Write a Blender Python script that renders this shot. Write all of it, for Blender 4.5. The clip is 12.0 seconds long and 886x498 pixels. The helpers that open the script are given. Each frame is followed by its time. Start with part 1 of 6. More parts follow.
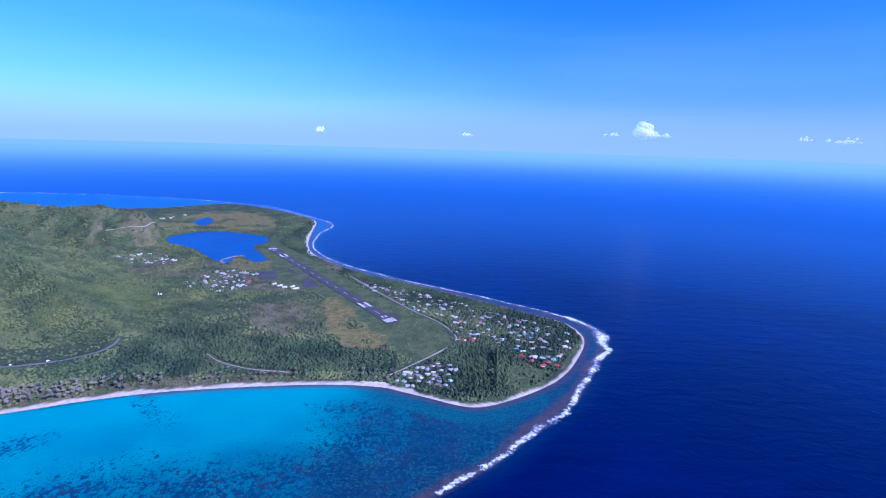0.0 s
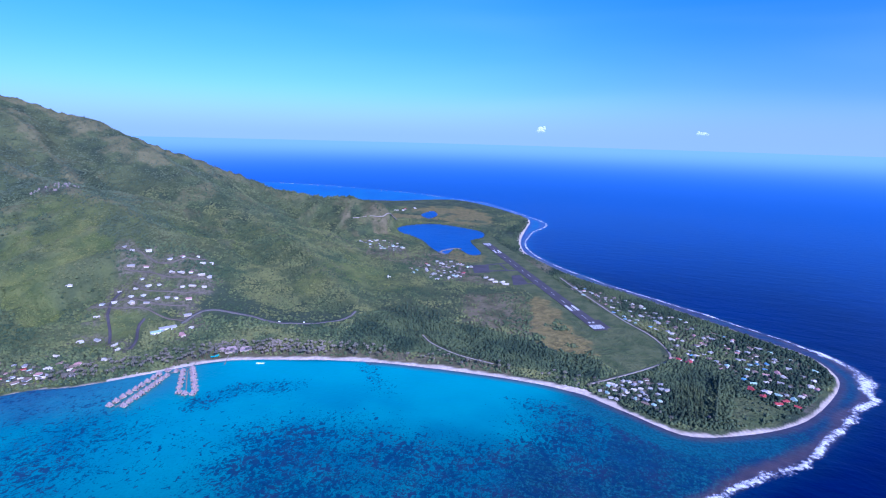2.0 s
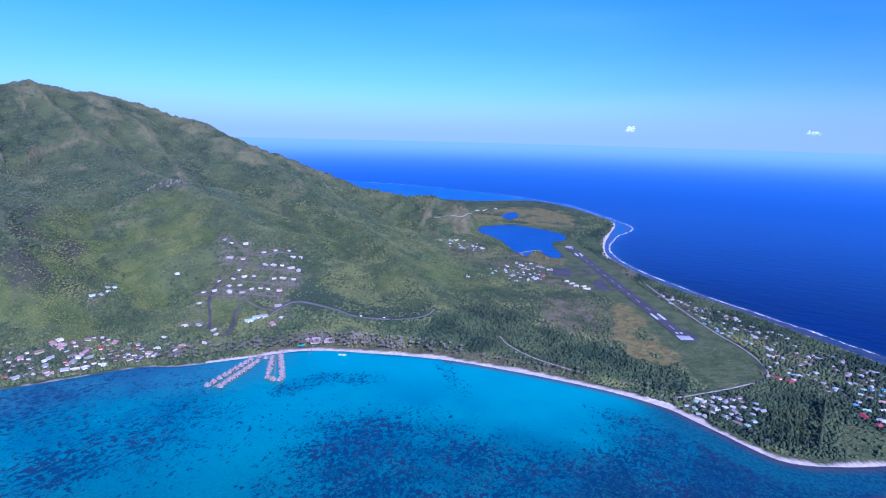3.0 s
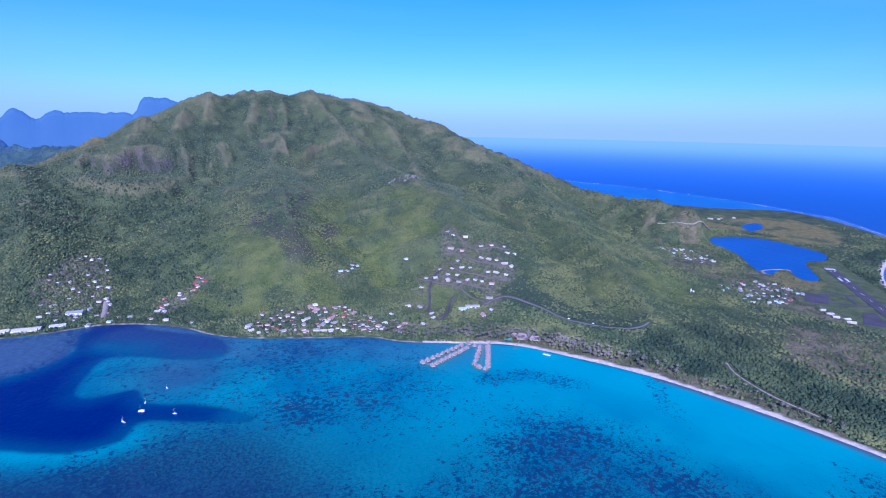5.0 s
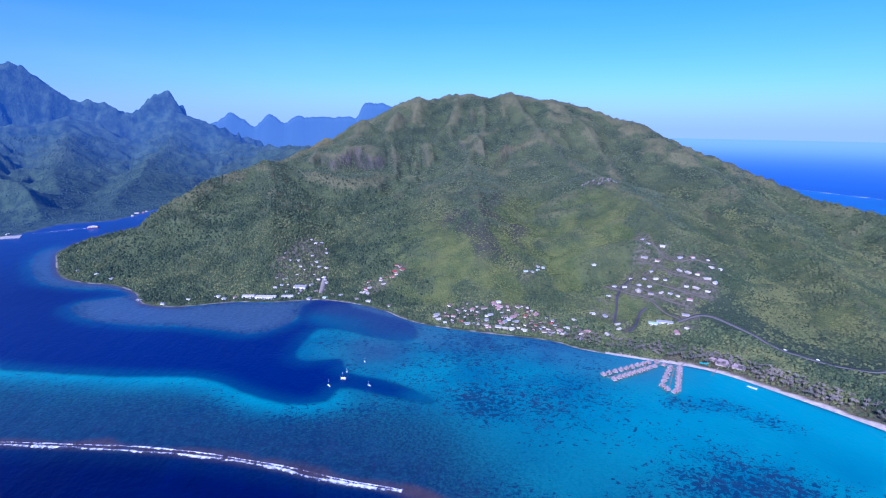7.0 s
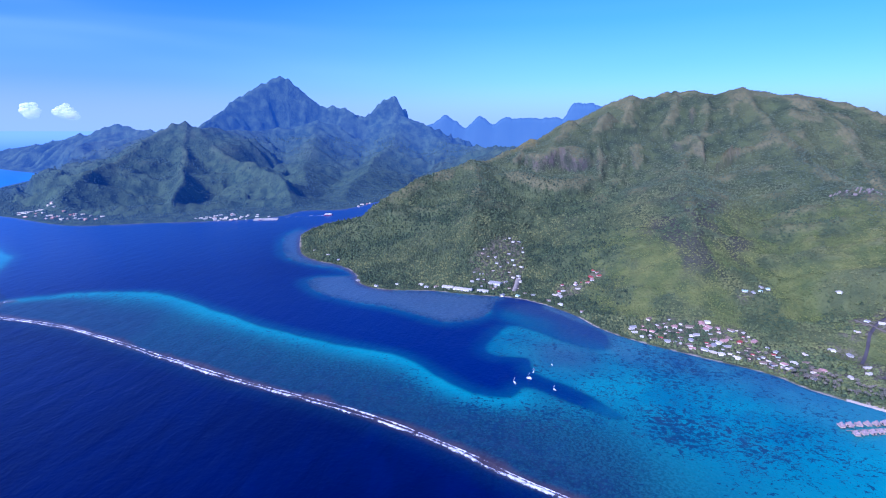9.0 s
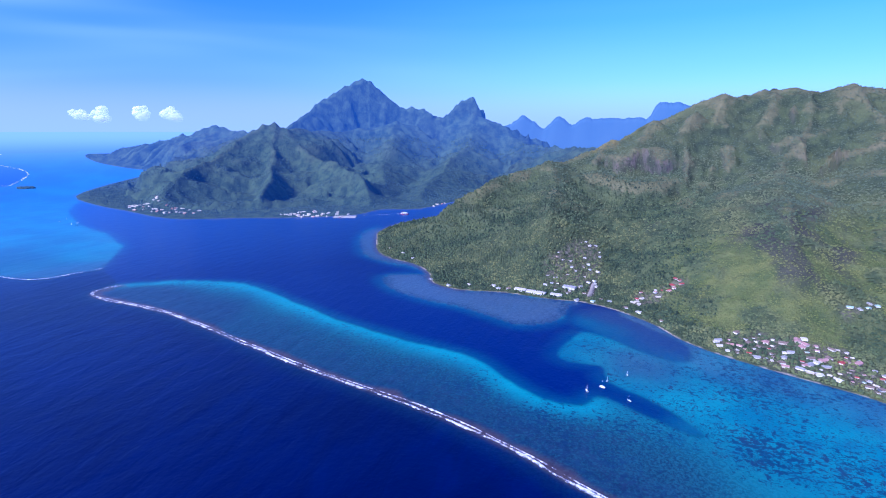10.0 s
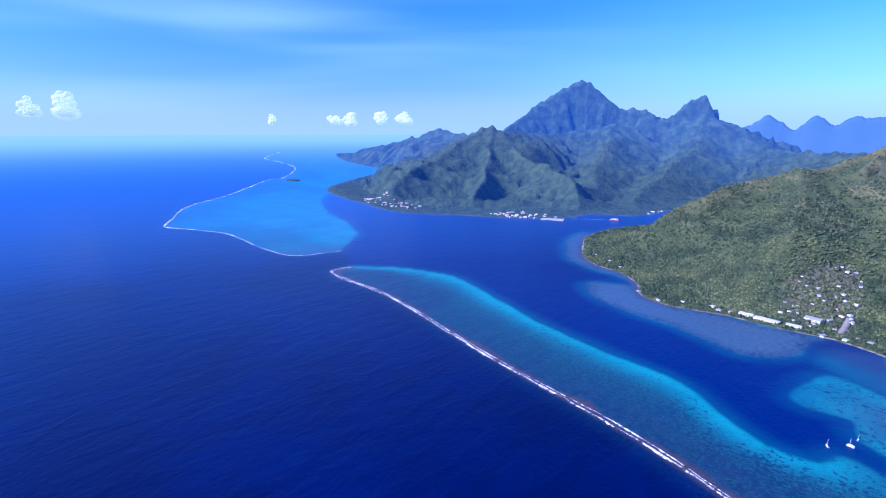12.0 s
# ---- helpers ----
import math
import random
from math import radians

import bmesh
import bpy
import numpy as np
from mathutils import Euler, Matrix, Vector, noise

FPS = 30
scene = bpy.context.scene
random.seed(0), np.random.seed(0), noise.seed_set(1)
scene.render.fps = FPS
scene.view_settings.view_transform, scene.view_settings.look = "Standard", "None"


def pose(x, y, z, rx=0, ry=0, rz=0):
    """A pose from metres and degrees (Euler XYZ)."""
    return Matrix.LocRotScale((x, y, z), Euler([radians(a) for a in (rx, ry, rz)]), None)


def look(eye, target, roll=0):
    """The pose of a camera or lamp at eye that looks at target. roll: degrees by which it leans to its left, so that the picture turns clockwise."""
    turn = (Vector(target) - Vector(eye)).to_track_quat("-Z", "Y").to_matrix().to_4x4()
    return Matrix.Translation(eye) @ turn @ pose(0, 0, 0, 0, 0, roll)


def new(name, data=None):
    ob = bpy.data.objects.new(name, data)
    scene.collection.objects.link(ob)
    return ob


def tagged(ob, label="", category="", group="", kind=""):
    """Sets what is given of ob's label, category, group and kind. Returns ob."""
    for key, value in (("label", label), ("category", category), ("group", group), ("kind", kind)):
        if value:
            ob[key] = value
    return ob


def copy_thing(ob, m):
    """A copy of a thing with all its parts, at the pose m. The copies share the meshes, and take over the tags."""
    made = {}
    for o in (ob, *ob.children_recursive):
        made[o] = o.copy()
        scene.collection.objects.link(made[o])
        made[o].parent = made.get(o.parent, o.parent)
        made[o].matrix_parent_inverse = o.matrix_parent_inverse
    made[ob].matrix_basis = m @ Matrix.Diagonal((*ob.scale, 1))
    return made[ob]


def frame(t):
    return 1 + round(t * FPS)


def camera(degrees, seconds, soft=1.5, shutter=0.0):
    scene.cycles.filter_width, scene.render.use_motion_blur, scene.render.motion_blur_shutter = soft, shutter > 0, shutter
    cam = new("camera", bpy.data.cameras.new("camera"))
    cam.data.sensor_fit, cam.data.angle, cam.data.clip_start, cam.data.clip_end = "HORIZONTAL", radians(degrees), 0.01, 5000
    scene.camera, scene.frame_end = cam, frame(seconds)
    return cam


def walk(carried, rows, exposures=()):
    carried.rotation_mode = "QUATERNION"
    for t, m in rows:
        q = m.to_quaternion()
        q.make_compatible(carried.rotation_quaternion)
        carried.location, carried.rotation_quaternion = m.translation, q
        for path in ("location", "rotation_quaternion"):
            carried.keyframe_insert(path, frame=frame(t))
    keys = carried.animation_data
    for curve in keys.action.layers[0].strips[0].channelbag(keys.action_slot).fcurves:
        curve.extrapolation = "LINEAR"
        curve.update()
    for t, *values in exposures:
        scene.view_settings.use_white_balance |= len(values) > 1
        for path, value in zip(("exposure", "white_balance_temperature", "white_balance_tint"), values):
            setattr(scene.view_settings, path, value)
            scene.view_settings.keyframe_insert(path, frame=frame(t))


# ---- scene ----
EYE = 440.0            # the camera's height over the sea
cam = camera(80.3, 12.0, soft=1.1)
PATH = [
    (0.0, 0.0, -11.43, -1.68), (0.5, 4.61, -11.59, -1.60), (1.0, 8.87, -11.72, -1.63), (1.2, 11.00, -11.76, -1.62), (1.3, 15.80, -11.88, -1.58),
    (1.5, 18.72, -11.95, -1.55), (2.0, 23.22, -12.07, -1.51), (2.5, 27.99, -12.17, -1.46), (3.0, 32.05, -12.25, -1.38), (3.5, 36.77, -12.35, -1.29),
    (3.6, 38.05, -12.37, -1.27), (3.7, 42.92, -12.43, -1.20), (5.3, 57.25, -12.83, -1.10), (5.5, 58.88, -12.85, -1.08), (6.0, 63.34, -12.90, -0.99),
    (6.1, 67.05, -12.96, -0.93), (6.2, 68.70, -12.99, -0.90), (6.5, 71.36, -13.03, -0.84), (6.7, 73.10, -13.03, -0.83), (8.3, 86.50, -13.05, -0.72),
    (8.4, 87.75, -13.07, -0.70), (8.5, 92.65, -13.15, -0.59), (9.0, 97.77, -13.18, -0.44), (9.5, 101.69, -13.16, -0.39), (10.0, 105.95, -13.17, -0.35),
    (10.5, 110.05, -13.15, -0.32), (10.7, 111.85, -13.15, -0.32), (10.8, 113.40, -13.15, -0.31), (10.9, 117.40, -13.15, -0.30), (11.0, 119.24, -13.15, -0.30),
    (11.5, 123.42, -13.08, -0.16), (12.0, 128.50, -12.99, -0.02)]
walk(cam, [(t, pose(0, 0, EYE, 90 + pitch, roll, yaw)) for t, yaw, pitch, roll in PATH],
     exposures=[(0.0, 0.50, 5000, 29), (6.0, 0.46, 5080, 31), (9.0, 0.58, 5180, 31), (12.0, 0.79, 5220, 31)])

# ---- daylight ----
SUN_AZ, SUN_EL = 236.0, 37.0      # degrees, counter-clockwise from +y; height over the horizon
sun_way = Vector((-math.sin(radians(SUN_AZ)) * math.cos(radians(SUN_EL)), math.cos(radians(SUN_AZ)) * math.cos(radians(SUN_EL)), math.sin(radians(SUN_EL))))
sun = new("sun", bpy.data.lights.new("sun", "SUN"))
sun.data.energy, sun.data.angle, sun.data.color = 4.8, radians(0.5), (1.0, 0.95, 0.88)
sun.matrix_world = look((0, 0, 900), Vector((0, 0, 900)) - sun_way)


class Nodes:
    """Short way to write node trees."""

    def __init__(self, tree):
        self.tree, self.links = tree, tree.links

    def set(self, socket, value):
        if isinstance(value, bpy.types.NodeSocket):
            self.links.new(value, socket)
        elif value is not None:
            socket.default_value = value

    def add(self, kind, **values):
        node = self.tree.nodes.new(kind)
        for key, value in values.items():
            self.set(node.inputs[key.replace("_", " ")], value)
        return node

    def attr(self, name):
        node = self.tree.nodes.new("ShaderNodeAttribute")
        node.attribute_name = name
        return node.outputs["Fac"]

    def math(self, op, a, b=0.0, clamp=False):
        node = self.tree.nodes.new("ShaderNodeMath")
        node.operation, node.use_clamp = op, clamp
        self.set(node.inputs[0], a), self.set(node.inputs[1], b)
        return node.outputs[0]

    def mix(self, fac, a, b, blend="MIX"):
        node = self.tree.nodes.new("ShaderNodeMix")
        node.data_type, node.blend_type = "RGBA", blend
        self.set(node.inputs[0], fac)
        self.set(node.inputs[6], (*a, 1) if isinstance(a, tuple) else a)
        self.set(node.inputs[7], (*b, 1) if isinstance(b, tuple) else b)
        return node.outputs[2]

    def step(self, value, lo, hi, to_lo=0.0, to_hi=1.0):
        node = self.tree.nodes.new("ShaderNodeMapRange")
        node.interpolation_type = "SMOOTHSTEP"
        for i, v in enumerate((value, lo, hi, to_lo, to_hi)):
            self.set(node.inputs[i], v)
        return node.outputs[0]

    def noise(self, scale, detail=3.0, rough=0.5, vector=None, distortion=0.0):
        node = self.add("ShaderNodeTexNoise", Scale=scale, Detail=detail, Roughness=rough, Distortion=distortion)
        self.set(node.inputs["Vector"], vector if vector is not None else self.place())
        return node.outputs[0]

    def place(self):
        return self.add("ShaderNodeNewGeometry").outputs["Position"]

    def scaled(self, vector, x, y, z):
        node = self.tree.nodes.new("ShaderNodeVectorMath")
        node.operation = "MULTIPLY"
        self.set(node.inputs[0], vector), self.set(node.inputs[1], (x, y, z))
        return node.outputs[0]


def material(name, rough=0.8, spec=0.3, metal=0.0):
    mat = bpy.data.materials.new(name)
    mat.use_nodes = True
    n = Nodes(mat.node_tree)
    n.shader = mat.node_tree.nodes["Principled BSDF"]
    n.set(n.shader.inputs["Roughness"], rough), n.set(n.shader.inputs["Specular IOR Level"], spec)
    n.set(n.shader.inputs["Metallic"], metal)
    return mat, n


world = bpy.data.worlds.new("sky")
world.use_nodes = True
scene.world = world
n = Nodes(world.node_tree)
sky = world.node_tree.nodes.new("ShaderNodeTexSky")
sky.sky_type, sky.sun_disc = "NISHITA", False
sky.sun_elevation, sky.sun_rotation = radians(SUN_EL), radians(360 - SUN_AZ)
sky.altitude, sky.air_density, sky.dust_density, sky.ozone_density = 0, 1.0, 0.6, 3.0
way = n.add("ShaderNodeTexCoord").outputs["Generated"]
height = n.add("ShaderNodeSeparateXYZ", Vector=way).outputs[2]
tint = n.mix(n.step(height, -0.02, 0.30), (0.52, 0.785, 1.48), (0.25, 0.765, 1.75))
cirrus = n.noise(1.5, 2, 0.40, n.scaled(way, 1.0, 0.6, 7.0), 0.4)
facing = n.tree.nodes.new("ShaderNodeVectorMath")
facing.operation = "DOT_PRODUCT"
n.set(facing.inputs[0], way), n.set(facing.inputs[1], (-0.34, -0.94, 0.0))
streak = n.math("MULTIPLY", n.step(cirrus, 0.36, 0.80), n.math("MULTIPLY", n.step(height, 0.0, 0.07), n.step(facing.outputs["Value"], 0.45, 0.98, 0.22, 1.0)))
# the clear sky is darkest at right angles to the sun
away = n.tree.nodes.new("ShaderNodeVectorMath")
away.operation = "DOT_PRODUCT"
n.set(away.inputs[0], way), n.set(away.inputs[1], (math.sin(radians(SUN_AZ)), -math.cos(radians(SUN_AZ)), 0.0))
clear = n.step(n.math("MULTIPLY", away.outputs["Value"], away.outputs["Value"]), 0.0, 0.75, 0.80, 1.0)
back = world.node_tree.nodes["Background"]
n.set(back.inputs[0], n.mix(n.math("MULTIPLY", streak, 0.34), n.mix(n.step(height, 0.085, -0.01, 0.0, 0.85), n.mix(1.0, n.mix(1.0, sky.outputs[0], tint, "MULTIPLY"), clear, "MULTIPLY"), (2.7, 4.3, 7.0)), (5.0, 7.4, 10.0)))
n.set(back.inputs[1], 0.10)

# ---- the plan: coast, reefs, ridges (metres; the camera stands over 0, 0) ----
EAST = [(-1716, 3188), (-1416, 3489), (-1096, 3316), (-803, 3014), (-676, 2820), (-620, 2504), (-569, 2225), (-503, 2025), (-416, 1897),
        (-257, 1722), (-99, 1611), (39, 1507), (162, 1409), (257, 1330), (319, 1277), (343, 1202), (337, 1137), (296, 1039), (248, 956),
        (194, 898), (126, 848), (75, 824), (38, 829), (-10, 851), (-61, 873), (-98, 888)]
BEACH = [(-182, 894), (-285, 884), (-391, 866), (-491, 844), (-587, 808), (-647, 779), (-732, 737), (-785, 692), (-842, 609), (-905, 523)]
BAY = [(-962, 478), (-1021, 372), (-1087, 263), (-1149, 199), (-1220, 157), (-1292, 84), (-1335, 0), (-1339, -93), (-1358, -215), (-1348, -335),
       (-1391, -424), (-1489, -469), (-1577, -549), (-1617, -637), (-1706, -729), (-1918, -824), (-2073, -867), (-2330, -826)]
BAY_HEAD = [(-2700, -620), (-3050, -560), (-3100, -760)]
FAR = [(-2700, -900), (-2615, -1090), (-2400, -1150), (-2249, -1375), (-2143, -1646), (-2031, -1935), (-2156, -2328), (-2265, -2654), (-2523, -3110),
       (-3102, -3480), (-3787, -3828), (-4136, -4094), (-4413, -4742), (-4947, -5707), (-6050, -7162), (-7121, -7958)]
BEHIND = [(-9000, -7000), (-9500, 3000), (-6500, 2600), (-4200, 2000), (-3000, 2600), (-2200, 3000)]
REEF = [(-1132, 3426), (-772, 3020), (-569, 2741), (-572, 2434), (-515, 2111), (-358, 1859), (-139, 1662), (40, 1543), (151, 1461), (265, 1378),
        (364, 1285), (388, 1194), (375, 1106), (324, 1012), (286, 933), (247, 864), (193, 793), (138, 732), (89, 671), (40, 625), (3, 594)]
REEF_WEST = [(-120, 500), (-300, 370), (-450, 220), (-557, 91), (-600, 5), (-648, -75), (-705, -200), (-748, -330), (-790, -473), (-855, -656),
             (-945, -907), (-978, -1044), (-1001, -1215), (-1037, -1271), (-1108, -1259)]
CHANNEL = [(-1188, -1137), (-1222, -938), (-1148, -766), (-1044, -554), (-967, -326), (-930, -204), (-861, -127), (-824, -83), (-802, -36),
           (-808, 8), (-845, 33), (-811, 92), (-763, 165), (-776, 182), (-840, 127), (-903, 51), (-968, 42), (-970, -24), (-1003, -42),
           (-1122, -4), (-1110, 53), (-1049, 125), (-1020, 191), (-1101, 212), (-1179, 157), (-1259, 79)]
SHELF = [(-1298, -37), (-1214, -45), (-1149, -89), (-1131, -149), (-1168, -220), (-1209, -298), (-1233, -393), (-1290, -507), (-1406, -589),
         (-1465, -503), (-1457, -456), (-1537, -539), (-1557, -618), (-1611, -719), (-1704, -795), (-1983, -916), (-2138, -911)]
REEF_FAR = [(-1232, -1457), (-1154, -1486), (-1076, -1543), (-1080, -1722), (-1142, -2068), (-1101, -2281), (-1054, -2451), (-1154, -2612),
            (-1435, -3010), (-1848, -3302), (-2634, -4032), (-2879, -4136), (-3648, -5039), (-4135, -6045), (-4560, -7016), (-5751, -8389)]
REEF_BEHIND = [(-1132, 3426), (-1441, 3555), (-1812, 3690), (-2271, 3765), (-2660, 3800), (-3500, 3700)]
EDGE_FAR = [(-1480, -1639), (-1659, -1911), (-1761, -2158), (-2050, -2585), (-2357, -2878)]
LAKE = [(-1188, 2224), (-1156, 2369), (-1064, 2437), (-933, 2412), (-793, 2344), (-740, 2212), (-760, 2102), (-641, 1900), (-666, 1845),
        (-759, 1935), (-752, 1803), (-849, 1891), (-963, 2028), (-1086, 2112)]
POND = [(-1279, 2693), (-1289, 2869), (-1196, 2739), (-1178, 2585)]
# crest lines: x, y, z, then the fall of their flanks
RIDGES = [
    (0.50, [(-2583, 224, 465), (-2605, 330, 486), (-2651, 459, 500), (-2690, 525, 562), (-2715, 640, 585), (-2740, 735, 620), (-2727, 829, 606), (-2700, 910, 590), (-2666, 1020, 608),
            (-2600, 1110, 584), (-2542, 1200, 556), (-2490, 1330, 545), (-2368, 1420, 518), (-2246, 1498, 474), (-2105, 1610, 380), (-1921, 1712, 318), (-1833, 1840, 272),
            (-1753, 1950, 218), (-1657, 2022, 180), (-1521, 2079, 160), (-1425, 2105, 158), (-1295, 2139, 138), (-1200, 2138, 128), (-1135, 2125, 20)]),
    (0.55, [(-2583, 224, 465), (-2350, 23, 369), (-2194, -168, 290), (-2077, -312, 257), (-2003, -437, 224), (-1913, -583, 140), (-1819, -704, 60)]),
    (0.42, [(-2666, 1007, 612), (-2513, 828, 490), (-2316, 761, 385), (-2174, 684, 318), (-2040, 640, 285), (-1814, 564, 240), (-1618, 522, 195), (-1369, 477, 130), (-1150, 440, 40)]),
    (0.40, [(-2542, 1173, 576), (-2075, 992, 356), (-1705, 1046, 267), (-1483, 1020, 228), (-1201, 980, 158), (-960, 900, 60)]),
    (0.40, [(-2262, 1474, 471), (-1836, 1546, 294), (-1330, 1494, 121), (-1046, 1340, 88), (-841, 1182, 60), (-666, 1058, 20)]),
    (0.50, [(-2698, 530, 582), (-2393, 437, 390), (-2256, 400, 300), (-2146, 381, 245), (-1980, 330, 205), (-1650, 250, 105)]),
    (0.42, [(-2194, -168, 290), (-1850, -140, 190), (-1520, -120, 70)]),
    (1.30, [(-4228, -2669, 400), (-4552, -2715, 445), (-4993, -2750, 615), (-5185, -2600, 771), (-5283, -2513, 857), (-5371, -2443, 900),
            (-5405, -2365, 887), (-5406, -2236, 771), (-5413, -2083, 657), (-5396, -1987, 617), (-5393, -1845, 626), (-5418, -1771, 637),
            (-5355, -1637, 560), (-5367, -1599, 507)]),
    (1.60, [(-5367, -1599, 507), (-5446, -1505, 561), (-5633, -1382, 709), (-5652, -1302, 745), (-5617, -1228, 628), (-5585, -1139, 497),
            (-5558, -1017, 452), (-5420, -932, 373)]),
    (0.50, [(-3588, -2369, 430), (-3539, -2442, 417), (-3407, -2456, 366), (-3067, -2409, 272), (-2712, -2368, 192), (-2369, -2298, 110), (-2150, -2220, 50)]),
    (0.55, [(-3588, -2369, 430), (-3594, -2268, 409), (-3490, -2152, 348), (-3296, -1891, 240), (-3105, -1615, 187), (-2942, -1380, 150), (-2709, -1200, 60)]),
    (0.55, [(-3588, -2369, 430), (-3256, -2147, 293), (-2903, -1955, 164), (-2454, -1725, 50)]),
    (0.50, [(-5407, -6297, 80), (-5239, -5505, 185), (-5080, -4816, 262), (-4822, -4207, 350), (-4642, -3803, 425), (-4360, -3352, 399), (-4056, -2923, 378), (-3539, -2442, 417)]),
    (0.55, [(-3594, -2268, 409), (-4208, -2310, 383), (-4763, -2087, 407)]),
    (0.55, [(-4856, -1859, 485), (-4191, -1638, 281), (-3608, -1481, 146), (-3043, -1277, 60)]),
    (0.55, [(-5463, -1230, 572), (-4775, -1098, 329), (-4061, -1073, 182), (-3447, -1039, 100), (-3029, -1000, 40)]),
    (0.45, [(-5420, -932, 373), (-4956, -660, 303), (-4785, -381, 262), (-4000, -12, 280), (-3500, 120, 240)]),
    (0.85, [(-3500, 120, 240), (-3000, 260, 330), (-2640, 330, 440)]),
    # steep spurs under the summit
    (0.95, [(-2677, 545, 582), (-2544, 482, 500), (-2393, 437, 400), (-2256, 400, 305), (-2146, 381, 235)]),
    (0.95, [(-2523, 375, 504), (-2408, 331, 432), (-2287, 278, 350), (-2171, 238, 270)]),
    (0.95, [(-2464, 225, 467), (-2354, 183, 398), (-2240, 155, 325), (-2135, 133, 255)]),
    (0.95, [(-2385, 75, 409), (-2288, 47, 352), (-2168, 30, 276)]),
    (0.90, [(-2676, 732, 590), (-2551, 675, 515), (-2387, 578, 400), (-2235, 510, 300), (-2093, 467, 215)]),
    (0.90, [(-2679, 839, 589), (-2513, 828, 505), (-2316, 761, 395), (-2174, 684, 310), (-2060, 628, 240)]),
    (0.85, [(-2600, 1005, 599), (-2402, 991, 505), (-2178, 987, 395), (-2007, 1026, 310), (-1843, 969, 225)]),
    (0.85, [(-2652, 949, 597), (-2428, 910, 478), (-2213, 855, 360), (-2028, 808, 260)]),
    (0.80, [(-2441, 1196, 539), (-2245, 1233, 445), (-2055, 1216, 352), (-1909, 1187, 278)]),
    (0.75, [(-2337, 1410, 477), (-2183, 1462, 408), (-1976, 1433, 318), (-1793, 1422, 238)]),
    (0.70, [(-2084, 1506, 402), (-1905, 1533, 332), (-1734, 1521, 262)]),
    (0.65, [(-1881, 1711, 294), (-1717, 1696, 232), (-1541, 1656, 160)]),
]
FAR_LAND = [(-2300, -860), (-3000, -480), (-3250, 150), (-3300, 2500), (-12000, 3500), (-12000, -12000), (-3000, -9000), (-1500, -2500)]
FAR_PEAKS = [(-7398, -1236, 434), (-7438, -962, 578), (-7465, -721, 440), (-7483, -504, 560), (-7493, -327, 475), (-7498, -191, 563),
             (-7499, 89, 552), (-7488, 427, 570), (-7474, 600, 560), (-7458, 720, 700), (-7446, 800, 745), (-7430, 960, 750), (-7415, 1060, 715), (-7396, 1247, 680), (-7300, 1800, 500)]

# beyond this distance the view is drawn in towards the eye, so that the horizon lies within the camera's range
NEAR_RANGE, FULL_RANGE = 3400.0, 4880.0
FAR_SEA = 1700.0       # from here on haze is painted over the sea as emission


def drawn_in(p):
    """True places (n, 3) to the places where they are built."""
    p = np.array(p, float)
    r = np.hypot(p[:, 0], p[:, 1])
    room = FULL_RANGE - NEAR_RANGE
    over = np.maximum(r - NEAR_RANGE, 0)
    k = np.where(r > NEAR_RANGE, (NEAR_RANGE + room * (1 - 1 / (1 + over / room))) / np.maximum(r, 1), 1.0)
    p[:, 0] *= k
    p[:, 1] *= k
    p[:, 2] = EYE + (p[:, 2] - EYE) * k
    return p


def smooth(points, parts=4, closed=False):
    """A Catmull-Rom curve through points."""
    p = np.array(points, float)
    p = np.vstack([p[-1:], p, p[:2]]) if closed else np.vstack([2 * p[0] - p[1], p, 2 * p[-1] - p[-2]])
    out = []
    for a, b, c, d in zip(p[:-3], p[1:-2], p[2:-1], p[3:]):
        for i in range(parts):
            u = i / parts
            out.append(0.5 * (2 * b + (c - a) * u + (2 * a - 5 * b + 4 * c - d) * u * u + (3 * b - a - 3 * c + d) * u ** 3))
    if not closed:
        out.append(p[-2])
    return np.array(out)


def nearest(q, line, closed=False):
    """Distance from places q (n, 2) to a line, and the line's other columns at the nearest point."""
    line = np.array(line, float)
    if closed:
        line = np.vstack([line, line[:1]])
    best, extra = np.full(len(q), 1e9), np.zeros((len(q), line.shape[1] - 2))
    for a, b in zip(line[:-1], line[1:]):
        ab = b[:2] - a[:2]
        u = np.clip(((q - a[:2]) @ ab) / max(ab @ ab, 1e-9), 0, 1)
        d = np.hypot(q[:, 0] - a[0] - u * ab[0], q[:, 1] - a[1] - u * ab[1])
        m = d < best
        best[m] = d[m]
        if extra.shape[1]:
            extra[m] = a[2:] + u[m, None] * (b[2:] - a[2:])
    return best, extra


def inside(q, line):
    """Which of the places q (n, 2) lie within a closed line."""
    line = np.array(line, float)[:, :2]
    hit = np.zeros(len(q), bool)
    for a, b in zip(line, np.roll(line, -1, 0)):
        cross = (a[1] > q[:, 1]) != (b[1] > q[:, 1])
        if a[1] != b[1]:
            hit ^= cross & (q[:, 0] < (b[0] - a[0]) * (q[:, 1] - a[1]) / (b[1] - a[1]) + a[0])
    return hit


def signed(q, line):
    return np.where(inside(q, line), 1, -1) * nearest(q, line, True)[0]


def lattice(i, j, seed):
    h = np.sin(i * 127.1 + j * 311.7 + seed * 74.7) * 43758.5453
    return h - np.floor(h)


